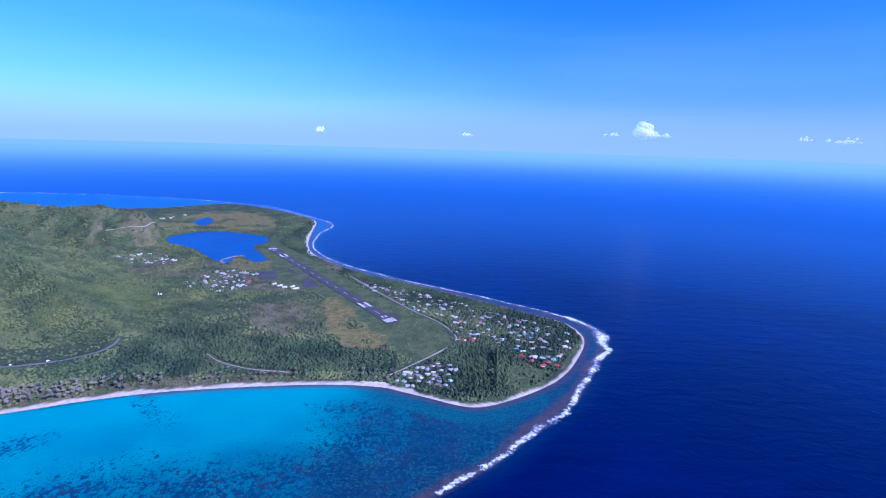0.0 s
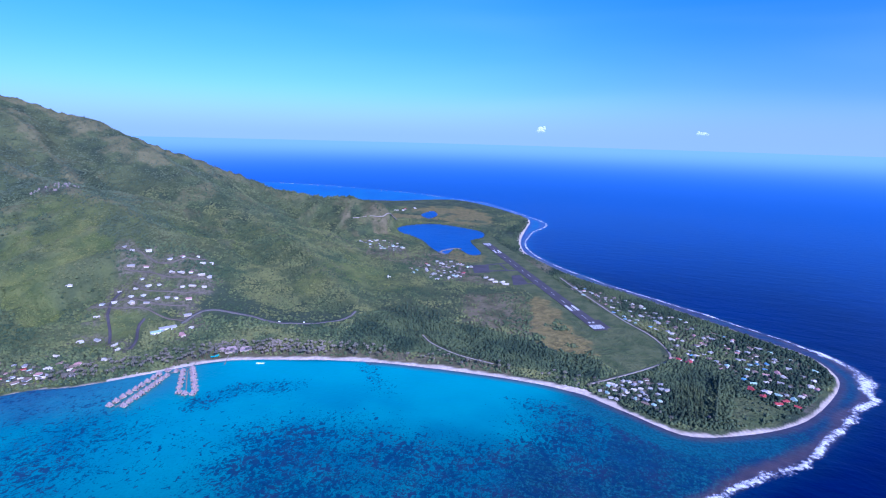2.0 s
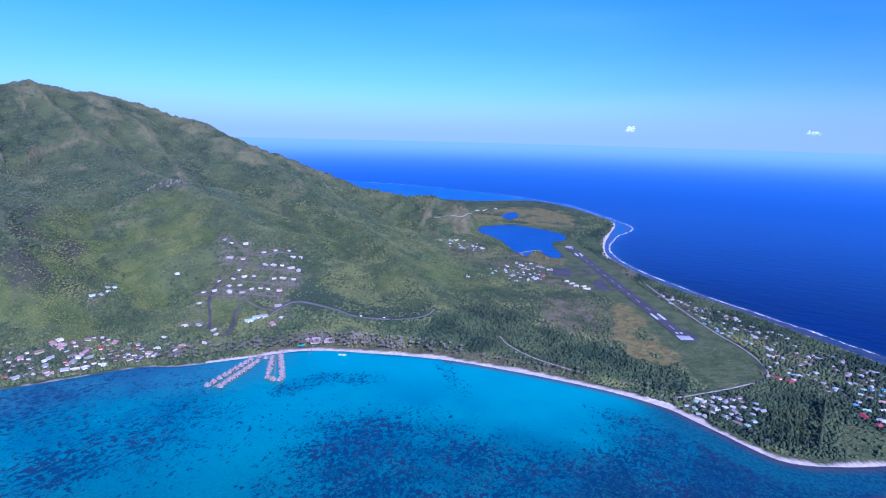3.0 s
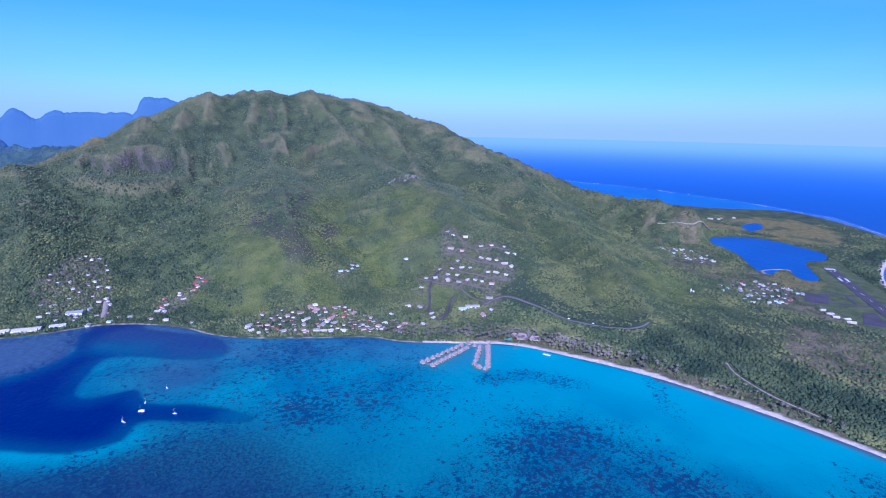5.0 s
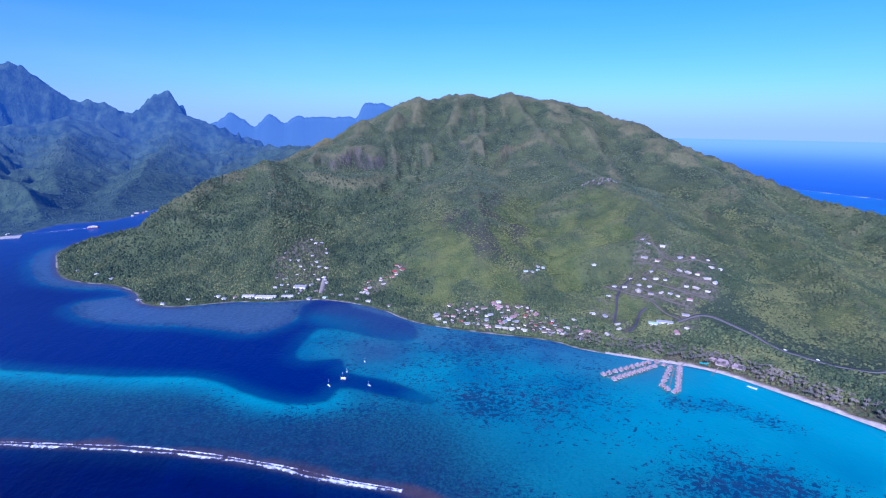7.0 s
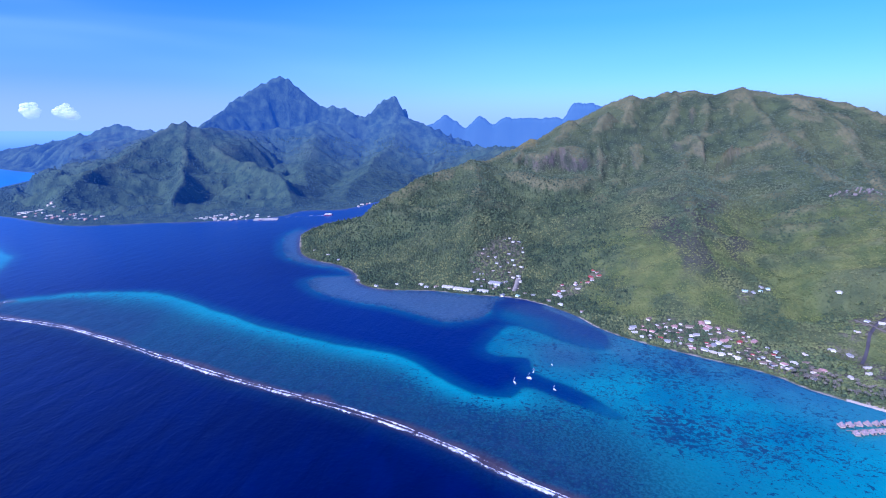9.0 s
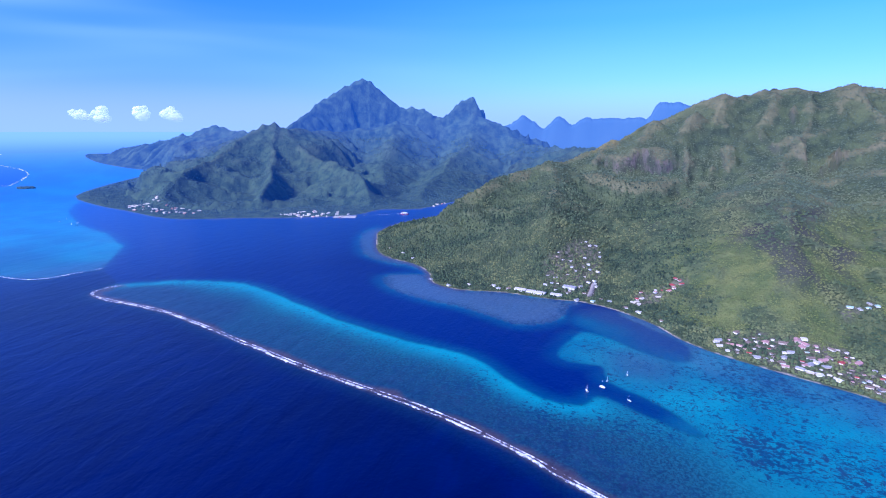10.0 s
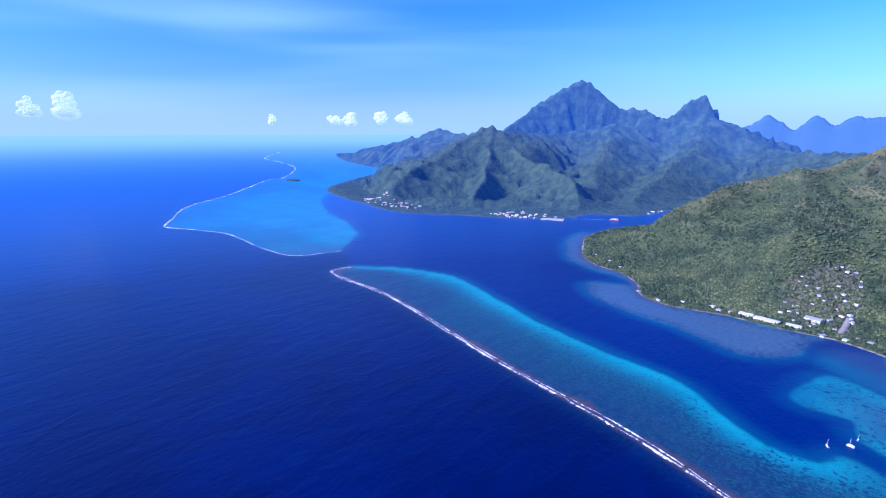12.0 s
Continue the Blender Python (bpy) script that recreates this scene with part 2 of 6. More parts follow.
def grain(x, y, size, seed=0, octaves=4, ridged=False):
    """Fractal value noise, about 0 to 1."""
    total, amp, norm = 0.0, 1.0, 0.0
    for o in range(octaves):
        u, v = x / size * 2 ** o + 7.3 * o, y / size * 2 ** o - 3.1 * o
        i, j = np.floor(u), np.floor(v)
        f, g = u - i, v - j
        f, g = f * f * (3 - 2 * f), g * g * (3 - 2 * g)
        a = lattice(i, j, seed + o) * (1 - f) + lattice(i + 1, j, seed + o) * f
        b = lattice(i, j + 1, seed + o) * (1 - f) + lattice(i + 1, j + 1, seed + o) * f
        value = a * (1 - g) + b * g
        total, norm = total + amp * (1 - abs(2 * value - 1) if ridged else value), norm + amp
        amp *= 0.5
    return total / norm


def blot(x, y, cx, cy, size):
    return np.exp(-((x - cx) ** 2 + (y - cy) ** 2) / size ** 2)


def ramp(v, lo, hi):
    u = np.clip((v - lo) / (hi - lo), 0, 1)
    return u * u * (3 - 2 * u)


COAST = np.vstack([smooth(EAST + BEACH + BAY + BAY_HEAD + FAR, 3), BEHIND])
LAKE_LINE, POND_LINE = smooth(LAKE, 4, True), smooth(POND, 4, True)


def ground_height(x, y):
    """Height of the land at places x, y (true plan), and the distance inland."""
    inland = signed(np.stack([x, y], 1), COAST)
    z = np.clip(inland * 0.07, -6, 2.6)
    on = np.flatnonzero(inland > 15)
    if not len(on):
        return z, inland
    px, py = x[on], y[on]
    bend = np.stack([px + 90 * (grain(px, py, 330, 3, 3) - 0.5), py + 90 * (grain(px, py, 330, 9, 3) - 0.5)], 1)
    slant = 40 * grain(px, py, 120, 71, 2)
    total = np.zeros(len(on))
    for number, (fall, crest) in enumerate(RIDGES):
        line = np.array(crest, float) if fall > 1.2 else smooth(crest, 3)
        line[:, 2] += 24 if fall > 1.2 else 6
        reach = line[:, 2].max() / fall * 1.5 + 60
        lo, hi = line[:, :2].min(0) - reach, line[:, :2].max(0) + reach
        m = np.flatnonzero(((bend > lo) & (bend < hi)).all(1))
        if not len(m):
            continue
        run = np.concatenate([[0], np.cumsum(np.hypot(*np.diff(line[:, :2], axis=0).T))])
        d, more = nearest(bend[m], np.column_stack([line, run]))
        top, s = more[:, 0], more[:, 1]
        near = np.minimum(d / 90, 1)
        # spurs and gullies that run down from the crest
        spur = grain(s + 0.25 * d + slant[m], d * 0.22 + 900 * number, 150, 41 + number, 3, True)
        side = top + (grain(s, 0 * s + 50 * number, 90, 17, 3) - 0.5) * (34 if fall > 1.2 else 14) * ramp(top, 40, 250)
        if number in (0, 1, 9, 10, 11, 12):
            away = 0.58 * d + 235 * (1 - np.exp(-d / 180)) + 0.55 * np.maximum(d - 350, 0)      # steepest under the crest
        else:
            away = d * (0.75 + 0.4 * np.minimum(d / 500, 1))
        side -= fall * away * (1 + (0.60 - spur) * (1.45 if 6 < number < 17 else 1.05) * near)
        total[m] += np.exp(np.clip(side / 11, -40, 100))
    high = np.maximum(11 * np.log1p(total) - 9, 0)
    far_side = inside(np.stack([px, py], 1), FAR_LAND)
    high += (grain(px, py, 300, 21, 4, True) - 0.60) * np.where(far_side, np.minimum(high * 0.30, 66), np.minimum(high * 0.20, 42)) * ramp(high, 20, 160)
    high += (grain(px, py, 95, 27, 3, True) - 0.55) * np.minimum(high * 0.07, 13)
    high += (grain(px, py, 60, 31, 3) - 0.5) * np.minimum(high * 0.10, 12)
    # the basalt cliff under the summit
    step = -px - 2205 - 26 * np.sin(py / 23.0) - 60 * (grain(py, px * 0, 90, 83, 3) - 0.5)
    high += 40 * (ramp(step, -14, 14) - 0.5) * np.exp(-((px + 2205) ** 2 / 150 ** 2 + (py - 170) ** 2 / 190 ** 2))
    high *= 1 - 0.42 * np.exp(-((px + 2760) / 300) ** 2 - ((py + 170) / 230) ** 2)
    high *= 1 - 0.75 * np.exp(-((px + 2080) ** 2 + (py - 2380) ** 2) / 330 ** 2)     # low valley behind the last ridge
    z[on] += high * ramp(inland[on], 20, 330)
    q = np.stack([px, py], 1)
    wet = np.flatnonzero((px < -600) & (px > -1350) & (py > 1750) & (py < 2950))
    if len(wet):
        basin = np.maximum(signed(q[wet], LAKE_LINE), signed(q[wet], POND_LINE)) > -4
        z[on[wet[basin]]] = np.minimum(z[on[wet[basin]]], 0.4)
    return z, inland


def sheet(name, verts, faces, mat, flat=False, **attrs):
    """One mesh object from arrays, with float attributes on its corners."""
    mesh = bpy.data.meshes.new(name)
    faces = np.asarray(faces, np.int32)
    mesh.vertices.add(len(verts)), mesh.loops.add(faces.size), mesh.polygons.add(len(faces))
    mesh.vertices.foreach_set("co", np.asarray(verts, np.float32).ravel())
    mesh.loops.foreach_set("vertex_index", faces.ravel())
    mesh.polygons.foreach_set("loop_start", np.arange(0, faces.size, faces.shape[1], dtype=np.int32))
    mesh.polygons.foreach_set("use_smooth", np.full(len(faces), not flat))
    mesh.update(calc_edges=True)
    for key, value in attrs.items():
        mesh.attributes.new(key, "FLOAT", "POINT").data.foreach_set("value", np.asarray(value, np.float32))
    mesh.validate()
    mesh.materials.append(mat)
    return new(name, mesh)


def polar_grid(azimuths, radii):
    """Places and faces of a grid round the foot of the eye."""
    a, r = np.meshgrid(np.radians(azimuths), radii, indexing="ij")
    x, y = -np.sin(a) * r, np.cos(a) * r
    m, k = len(azimuths), len(radii)
    i, j = np.meshgrid(np.arange(m - 1), np.arange(k - 1), indexing="ij")
    c = (i * k + j).ravel()
    return x.ravel(), y.ravel(), np.stack([c, c + 1, c + k + 1, c + k], 1)


# ---- water ----
def water_material(name, bed):
    """Water that shows the colour of its bed; bed(n) gives that colour."""
    mat, n = material(name, 0.30, 0.38)
    n.set(n.shader.inputs["Specular Tint"], (0.14, 0.44, 1.0, 1))
    n.set(n.shader.inputs["Base Color"], bed(n))
    swell = n.noise(0.030, 3, 0.55, n.scaled(n.place(), 0.45, 1.0, 1.0), 0.4)
    up = n.add("ShaderNodeBump", Strength=0.32, Distance=1.5, Height=n.math("ADD", n.noise(0.11, 3, 0.6), n.math("MULTIPLY", swell, 3.0)))
    flat = n.add("ShaderNodeCombineXYZ", X=0.0, Y=0.0, Z=1.0)
    n.links.new(flat.outputs[0], up.inputs["Normal"])
    n.links.new(up.outputs[0], n.shader.inputs["Normal"])
    n.set(n.shader.inputs["IOR"], 1.42)
    return mat


def sea_bed(n):
    place = n.place()
    wide = n.noise(0.0018, 3, 0.55)
    chop = n.noise(0.022, 4, 0.65, n.scaled(place, 0.4, 1.0, 1.0), 0.5)
    wide = n.math("ADD", n.math("MULTIPLY", wide, 0.7), n.math("MULTIPLY", chop, 0.3))
    ocean = n.mix(n.step(wide, 0.38, 0.62), (0.0002, 0.0013, 0.033), (0.0002, 0.0040, 0.059))
    deep = n.mix(n.attr("open_sea"), (0.0003, 0.0068, 0.078), ocean)
    lagoon = n.mix(n.step(n.noise(0.008, 3, 0.5), 0.35, 0.65), (0.007, 0.122, 0.168), (0.013, 0.205, 0.222))
    lagoon = n.mix(n.attr("sand"), lagoon, n.mix(n.noise(0.012, 3), (0.011, 0.215, 0.242), (0.018, 0.285, 0.290)))
    flat = n.mix(n.step(n.noise(0.20, 4, 0.75), 0.43, 0.57), (0.005, 0.018, 0.040), (0.015, 0.082, 0.104))
    flat = n.mix(n.attr("silt"), flat, n.mix(n.step(n.noise(0.11, 4, 0.7), 0.38, 0.66), (0.036, 0.064, 0.114), (0.064, 0.106, 0.160)))
    lagoon = n.mix(n.attr("reef_flat"), lagoon, flat)
    # coral heads: single ones, gathered by wide patches, and a fine rubble between them
    long = n.scaled(place, 1.0, 0.72, 1.0)
    heads = n.noise(0.14, 3, 0.70, long, 0.4)
    patch = n.noise(0.014, 4, 0.62)
    cover = n.math("ADD", n.math("MULTIPLY", heads, 0.74), n.math("MULTIPLY", patch, 0.26))
    level = n.math("SUBTRACT", 0.675, n.math("MULTIPLY", n.attr("coral"), 0.180))
    spots = n.step(n.math("SUBTRACT", cover, level), 0.0, 0.014)
    small = n.math("ADD", n.math("MULTIPLY", n.noise(0.34, 3, 0.7, long), 0.72), n.math("MULTIPLY", n.noise(0.03, 3, 0.6), 0.28))
    dots = n.step(n.math("SUBTRACT", small, n.math("SUBTRACT", 0.68, n.math("MULTIPLY", n.attr("coral"), 0.18))), 0.0, 0.03)
    spots = n.math("MAXIMUM", n.math("MULTIPLY", spots, 0.92), n.math("MULTIPLY", dots, 0.75))
    weed = n.mix(n.step(n.noise(0.02, 3, 0.6), 0.45, 0.64), (0.005, 0.030, 0.068), (0.012, 0.026, 0.060))
    lagoon = n.mix(spots, lagoon, weed)
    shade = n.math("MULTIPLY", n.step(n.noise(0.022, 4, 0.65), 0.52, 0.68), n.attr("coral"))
    lagoon = n.mix(n.math("MULTIPLY", shade, 0.22), lagoon, (0.010, 0.070, 0.135))
    lagoon = n.mix(n.attr("outer"), lagoon, n.mix(n.step(n.noise(0.05, 4, 0.7), 0.38, 0.62), (0.007, 0.020, 0.050), (0.014, 0.042, 0.080)))
    colour = n.mix(n.attr("shallow"), deep, lagoon)
    return n.mix(n.attr("rim"), colour, n.mix(n.noise(0.05, 3), (0.030, 0.022, 0.030), (0.100, 0.068, 0.068)))


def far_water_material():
    """The far sea, with distance haze painted on as a growing pale blue glow."""
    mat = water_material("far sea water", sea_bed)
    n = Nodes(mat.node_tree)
    last = n.math("POWER", n.attr("haze_glow"), 6.0)
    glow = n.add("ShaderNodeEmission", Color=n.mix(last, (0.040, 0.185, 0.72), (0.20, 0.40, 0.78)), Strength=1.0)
    both = n.add("ShaderNodeMixShader", Fac=n.attr("haze_glow"))
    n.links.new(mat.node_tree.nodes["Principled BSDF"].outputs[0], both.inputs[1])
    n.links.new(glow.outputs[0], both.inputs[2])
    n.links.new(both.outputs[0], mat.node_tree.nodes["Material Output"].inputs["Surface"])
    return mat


def build_sea():
    fine = np.arange(-47, 176.01, 0.25)
    az = np.concatenate([fine, np.arange(176 + 4, 313, 4.0), [313.0]])
    el = np.concatenate([np.arange(44, 8, -0.2), np.arange(8, 2, -0.1), np.geomspace(2, 0.7, 14)])
    radii = np.concatenate([[0.0, 150, 300], EYE / np.tan(np.radians(el))])
    x, y, faces = polar_grid(az, radii)
    q = np.stack([x, y], 1)
    coast = smooth(EAST + BEACH + BAY + BAY_HEAD + FAR, 2)
    inland = signed(q, np.vstack([coast, BEHIND]))
    home = np.vstack([smooth(REEF + REEF_WEST, 3), smooth(CHANNEL, 3), np.array((BAY[5::-1] + BEACH[::-1] + EAST[::-1]), float)])
    shelf = np.vstack([smooth(SHELF, 3), np.array(BAY[-2:5:-1], float)])
    far = np.vstack([smooth(REEF_FAR, 3), np.array(FAR[:6:-1], float), smooth(EDGE_FAR[::-1], 3)])
    behind = np.array(REEF_BEHIND + [(-4200, 2000), (-3000, 2600), (-2200, 3000), (-1716, 3188), (-1416, 3489)], float)
    d_home, d_shelf, d_far, d_behind = signed(q, home), signed(q, shelf), signed(q, far), signed(q, behind)
    wobble = (grain(x, y, 60, 5, 3) - 0.5) * 40
    reef = np.minimum(nearest(q, smooth(REEF + REEF_WEST, 2))[0], nearest(q, smooth(REEF_FAR, 2))[0])
    channel = nearest(q, smooth(([REEF_WEST[-1]] + CHANNEL)[:11], 2))[0]
    beach = nearest(q, np.array(EAST[-3:] + BEACH[:7], float))[0]
    west = nearest(q, smooth(BEACH[8:] + BAY[:6], 2))[0]
    tip = nearest(q, smooth(EAST[13:25], 2))[0]
    edge = np.maximum.reduce([d_home, d_shelf, d_far, d_behind])
    soft_in = np.where(reef < 90, 12, 8)
    shallow = ramp(edge + wobble * 0.35, -soft_in, soft_in)
    bay = inside(q, np.array([(-1108, -1259)] + CHANNEL + BAY[5:] + FAR[:8] + EDGE_FAR[::-1] + REEF_FAR[:1], float))
    open_sea = np.where(bay, 0.0, 1.0)
    sand = np.maximum.reduce([np.exp(-(beach / 175) ** 2) * ramp(x, 20, -230), 0.72 * np.exp(-(channel / 48) ** 2), np.where(d_far > 0, 0.25, 0), np.where(d_behind > 0, 0.05, 0)])
    boats = nearest(q, np.array([(-700, 120), (-560, 330), (-640, 560)], float))[0]
    sand = np.maximum(sand, 0.55 * np.exp(-(boats / 150) ** 2))
    coral = ramp(beach, 90, 300) * (1 - 0.45 * np.exp(-channel / 30.0)) * (1 - 0.6 * np.exp(-(boats / 80) ** 2))
    coral = np.maximum(coral, 0.95 * ramp(x, -300, -120) * ramp(y, 500, 620) * ramp(inland, -25, -70))
    garden = nearest(q, np.array([(-675, 570), (-650, 640), (-575, 690)], float))[0]
    shoal = nearest(q, np.array([(-500, 815), (-420, 745)], float))[0]
    coral = np.maximum(coral, np.maximum(0.78 * ramp(garden, 55, 10), 0.72 * ramp(shoal, 60, 5)))
    coral = coral + 0.40 * blot(x, y, -960, 260, 110) + 0.40 * blot(x, y, -985, 330, 80)
    coral = coral * (1 - 0.35 * ramp(x, -700, -880))
    coral = np.where(d_home > 0, np.clip(coral + 0.5 * (grain(x, y, 150, 12, 3) - 0.5), 0, 0.95), np.where(d_shelf > 0, 0.25 + 0.6 * ramp(d_shelf, 50, 12), 0.1))
    silt = np.where(d_shelf > 0, 0.9, ramp(west, 190, 70))
    flat = np.maximum.reduce([ramp(reef, 330, 120) * 0.94 * ramp(beach, 150, 230), np.where(d_shelf > 0, 0.95, 0), 0.85 * ramp(west + wobble * 1.5, 175, 40), 0.8 * ramp(tip, 120, 30), np.where(x > -40, 0.85, 0.55) * ramp(x, -300, -60) * ramp(y, 500, 620) * ramp(inland, -15, -60)])
    flat *= 1 - 0.55 * ramp(x, -110, -200) * ramp(y, 120, 320)
    flat *= 1 - 0.95 * np.exp(-(channel / 45) ** 2)
    flat = np.maximum(flat, 0.75 * blot(x, y, -995, 105, 95))
    silt = np.maximum(silt, 0.65 * blot(x, y, -1000, 120, 110))
    outer = 0.55 * ramp(reef + wobble, 150, 40) * (d_home > 0) * ramp(y, 260, 60) * (1 - np.exp(-(channel / 60) ** 2))
    outer = np.maximum(outer, 0.85 * ramp(nearest(q, np.array(REEF_WEST[-5:-1], float))[0] + wobble, 190, 90) * (d_home > 0) * ramp(channel, 12, 45))
    tip_far = nearest(q, np.array(REEF_FAR[:3], float))[0]
    flat = np.where((d_far > 0) | (d_behind > 0), np.maximum(flat * 0.35 + 0.28 * ramp(grain(x, y, 330, 66, 4), 0.42, 0.60), 0.75 * ramp(tip_far + wobble * 2, 210, 60)), flat)
    silt = np.where(d_far > 0, 0.55 * ramp(tip_far, 210, 80), silt)
    rim = ramp(reef + wobble * 0.7, 26, 8) * ramp(d_home, -12, 6) * 0.85
    rim = np.maximum(rim, 0.7 * ramp(inland, -20, -4) * (west > 400))
    rim = np.maximum(rim, 0.38 * ramp(reef, 34, 10) * (d_home > 0) * (y > 1120) * (y < 2100))
    glow = 0.20 * ramp(edge, -50, 0) * (edge < 0)
    glow = np.maximum(glow, np.maximum(0.40 * ramp(nearest(q, np.array([(-1215, 60), (-1140, 115), (-1070, 175)], float))[0], 125, 45), 0.55 * blot(x, y, -775, 165, 50)))      # the bay's paler inner pool
    r = np.hypot(x, y)
    values = dict(shallow=np.maximum(shallow, glow) * np.where(d_behind > 0, 0.55, np.where(d_far > 0, 0.85, 1)), open_sea=open_sea, sand=sand, coral=coral, reef_flat=flat, silt=silt, rim=rim, outer=outer,
                  haze_glow=1 - np.exp(-np.maximum(r - FAR_SEA, 0) / 4200))
    verts = drawn_in(np.stack([x, y, np.zeros(len(x))], 1))
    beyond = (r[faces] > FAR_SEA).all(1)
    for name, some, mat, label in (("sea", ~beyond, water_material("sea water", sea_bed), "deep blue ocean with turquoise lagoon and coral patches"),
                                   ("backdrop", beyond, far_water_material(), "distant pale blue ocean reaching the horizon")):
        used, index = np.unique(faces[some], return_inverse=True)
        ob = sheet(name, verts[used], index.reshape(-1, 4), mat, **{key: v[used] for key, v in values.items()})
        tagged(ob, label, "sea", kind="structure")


# ---- land ----
# villages and fields of the plan
VILLAGE_EAST = [(-225, 1512), (-83, 1364), (35, 1220), (47, 1105), (155, 1093), (256, 993), (302, 1099), (325, 1190), (240, 1270), (105, 1372), (-140, 1555), (-286, 1665)]
VILLAGE_TIP = [(-80, 905), (-50, 964), (15, 1015), (40, 960), (25, 890), (-31, 886)]
VILLAGE_LAKE = [(-779, 1511), (-688, 1461), (-614, 1440), (-562, 1476), (-590, 1600), (-581, 1652), (-646, 1703), (-744, 1690)]
VILLAGE_VALLEY = [(-1197, 1846), (-1115, 1926), (-960, 1878), (-907, 1750), (-1036, 1750)]
VILLAGE_WEST = [(-1122, 255), (-1087, 312), (-1036, 380), (-1010, 456), (-940, 540), (-989, 596), (-1083, 536), (-1157, 509), (-1183, 400), (-1208, 307)]
VILLAGE_TERRACE = [(-1257, 534), (-1315, 592), (-1346, 623), (-1341, 638), (-1264, 562)]
VILLAGE_LANE = [(-1342, 98), (-1380, 110), (-1435, 140), (-1500, 230), (-1486, 260), (-1346, 165)]
VILLAGE_BAY = [(-1539, -127), (-1671, -53), (-1723, 15), (-1624, 44), (-1459, 30), (-1372, 19), (-1391, -50), (-1406, -105)]
HILL_HOUSES = [(-1239, 894), (-1202, 913), (-1278, 903), (-1132, 916), (-1110, 936), (-1107, 980), (-1207, 865), (-1173, 881), (-1074, 964),
               (-1074, 991), (-1095, 889), (-1073, 897), (-1052, 907), (-1027, 914), (-1014, 927), (-1154, 852), (-1174, 806), (-1133, 818),
               (-1112, 835), (-1094, 850), (-1040, 869), (-1019, 880), (-994, 892), (-1117, 793), (-1094, 807), (-1056, 813), (-1042, 828),
               (-1026, 838), (-1000, 850), (-1154, 748), (-1131, 761), (-1094, 777), (-1065, 792), (-968, 817), (-1117, 711), (-1064, 671),
               (-1085, 650), (-1008, 670), (-982, 657), (-960, 615), (-922, 760), (-927, 789), (-1056, 585), (-1262, 748)]
GRASS = [(-756, 2211), (-713, 2238), (-143, 1419), (-47, 1298), (7, 1224), (32, 1132), (22, 1082), (-36, 998), (-70, 1023), (-285, 1372), (-607, 1849)]
AIRFIELD = [(-732, 2030), (-727, 2150), (-324, 1541), (-353, 1467), (-414, 1500), (-511, 1585), (-565, 1580), (-605, 1690), (-590, 1761)]
BROWN = [(-340, 1401), (-303, 1450), (-192, 1270), (-108, 1150), (-73, 1051), (-117, 1045), (-202, 1062), (-241, 1121)]
CLEARING = [(128, 890), (140, 990), (185, 1005), (235, 975), (205, 915), (150, 872)]
GOLF = [(-1420, 2500), (-1480, 3000), (-1250, 3150), (-900, 2900), (-800, 2500), (-1000, 2480), (-1180, 2440)]
PLAIN = [(-1250, 1750), (-600, 1450), (-330, 1500), (-330, 1950), (-640, 1780), (-900, 1850), (-1200, 2150), (-1400, 2100)]
FERN = [(-960, 815), (-1000, 900), (-990, 960), (-830, 970), (-700, 1070), (-645, 1000), (-720, 925), (-850, 870)]
SCRUB = [(-514, 1344), (-366, 1450), (-225, 1200), (-260, 1087), (-427, 1141)]


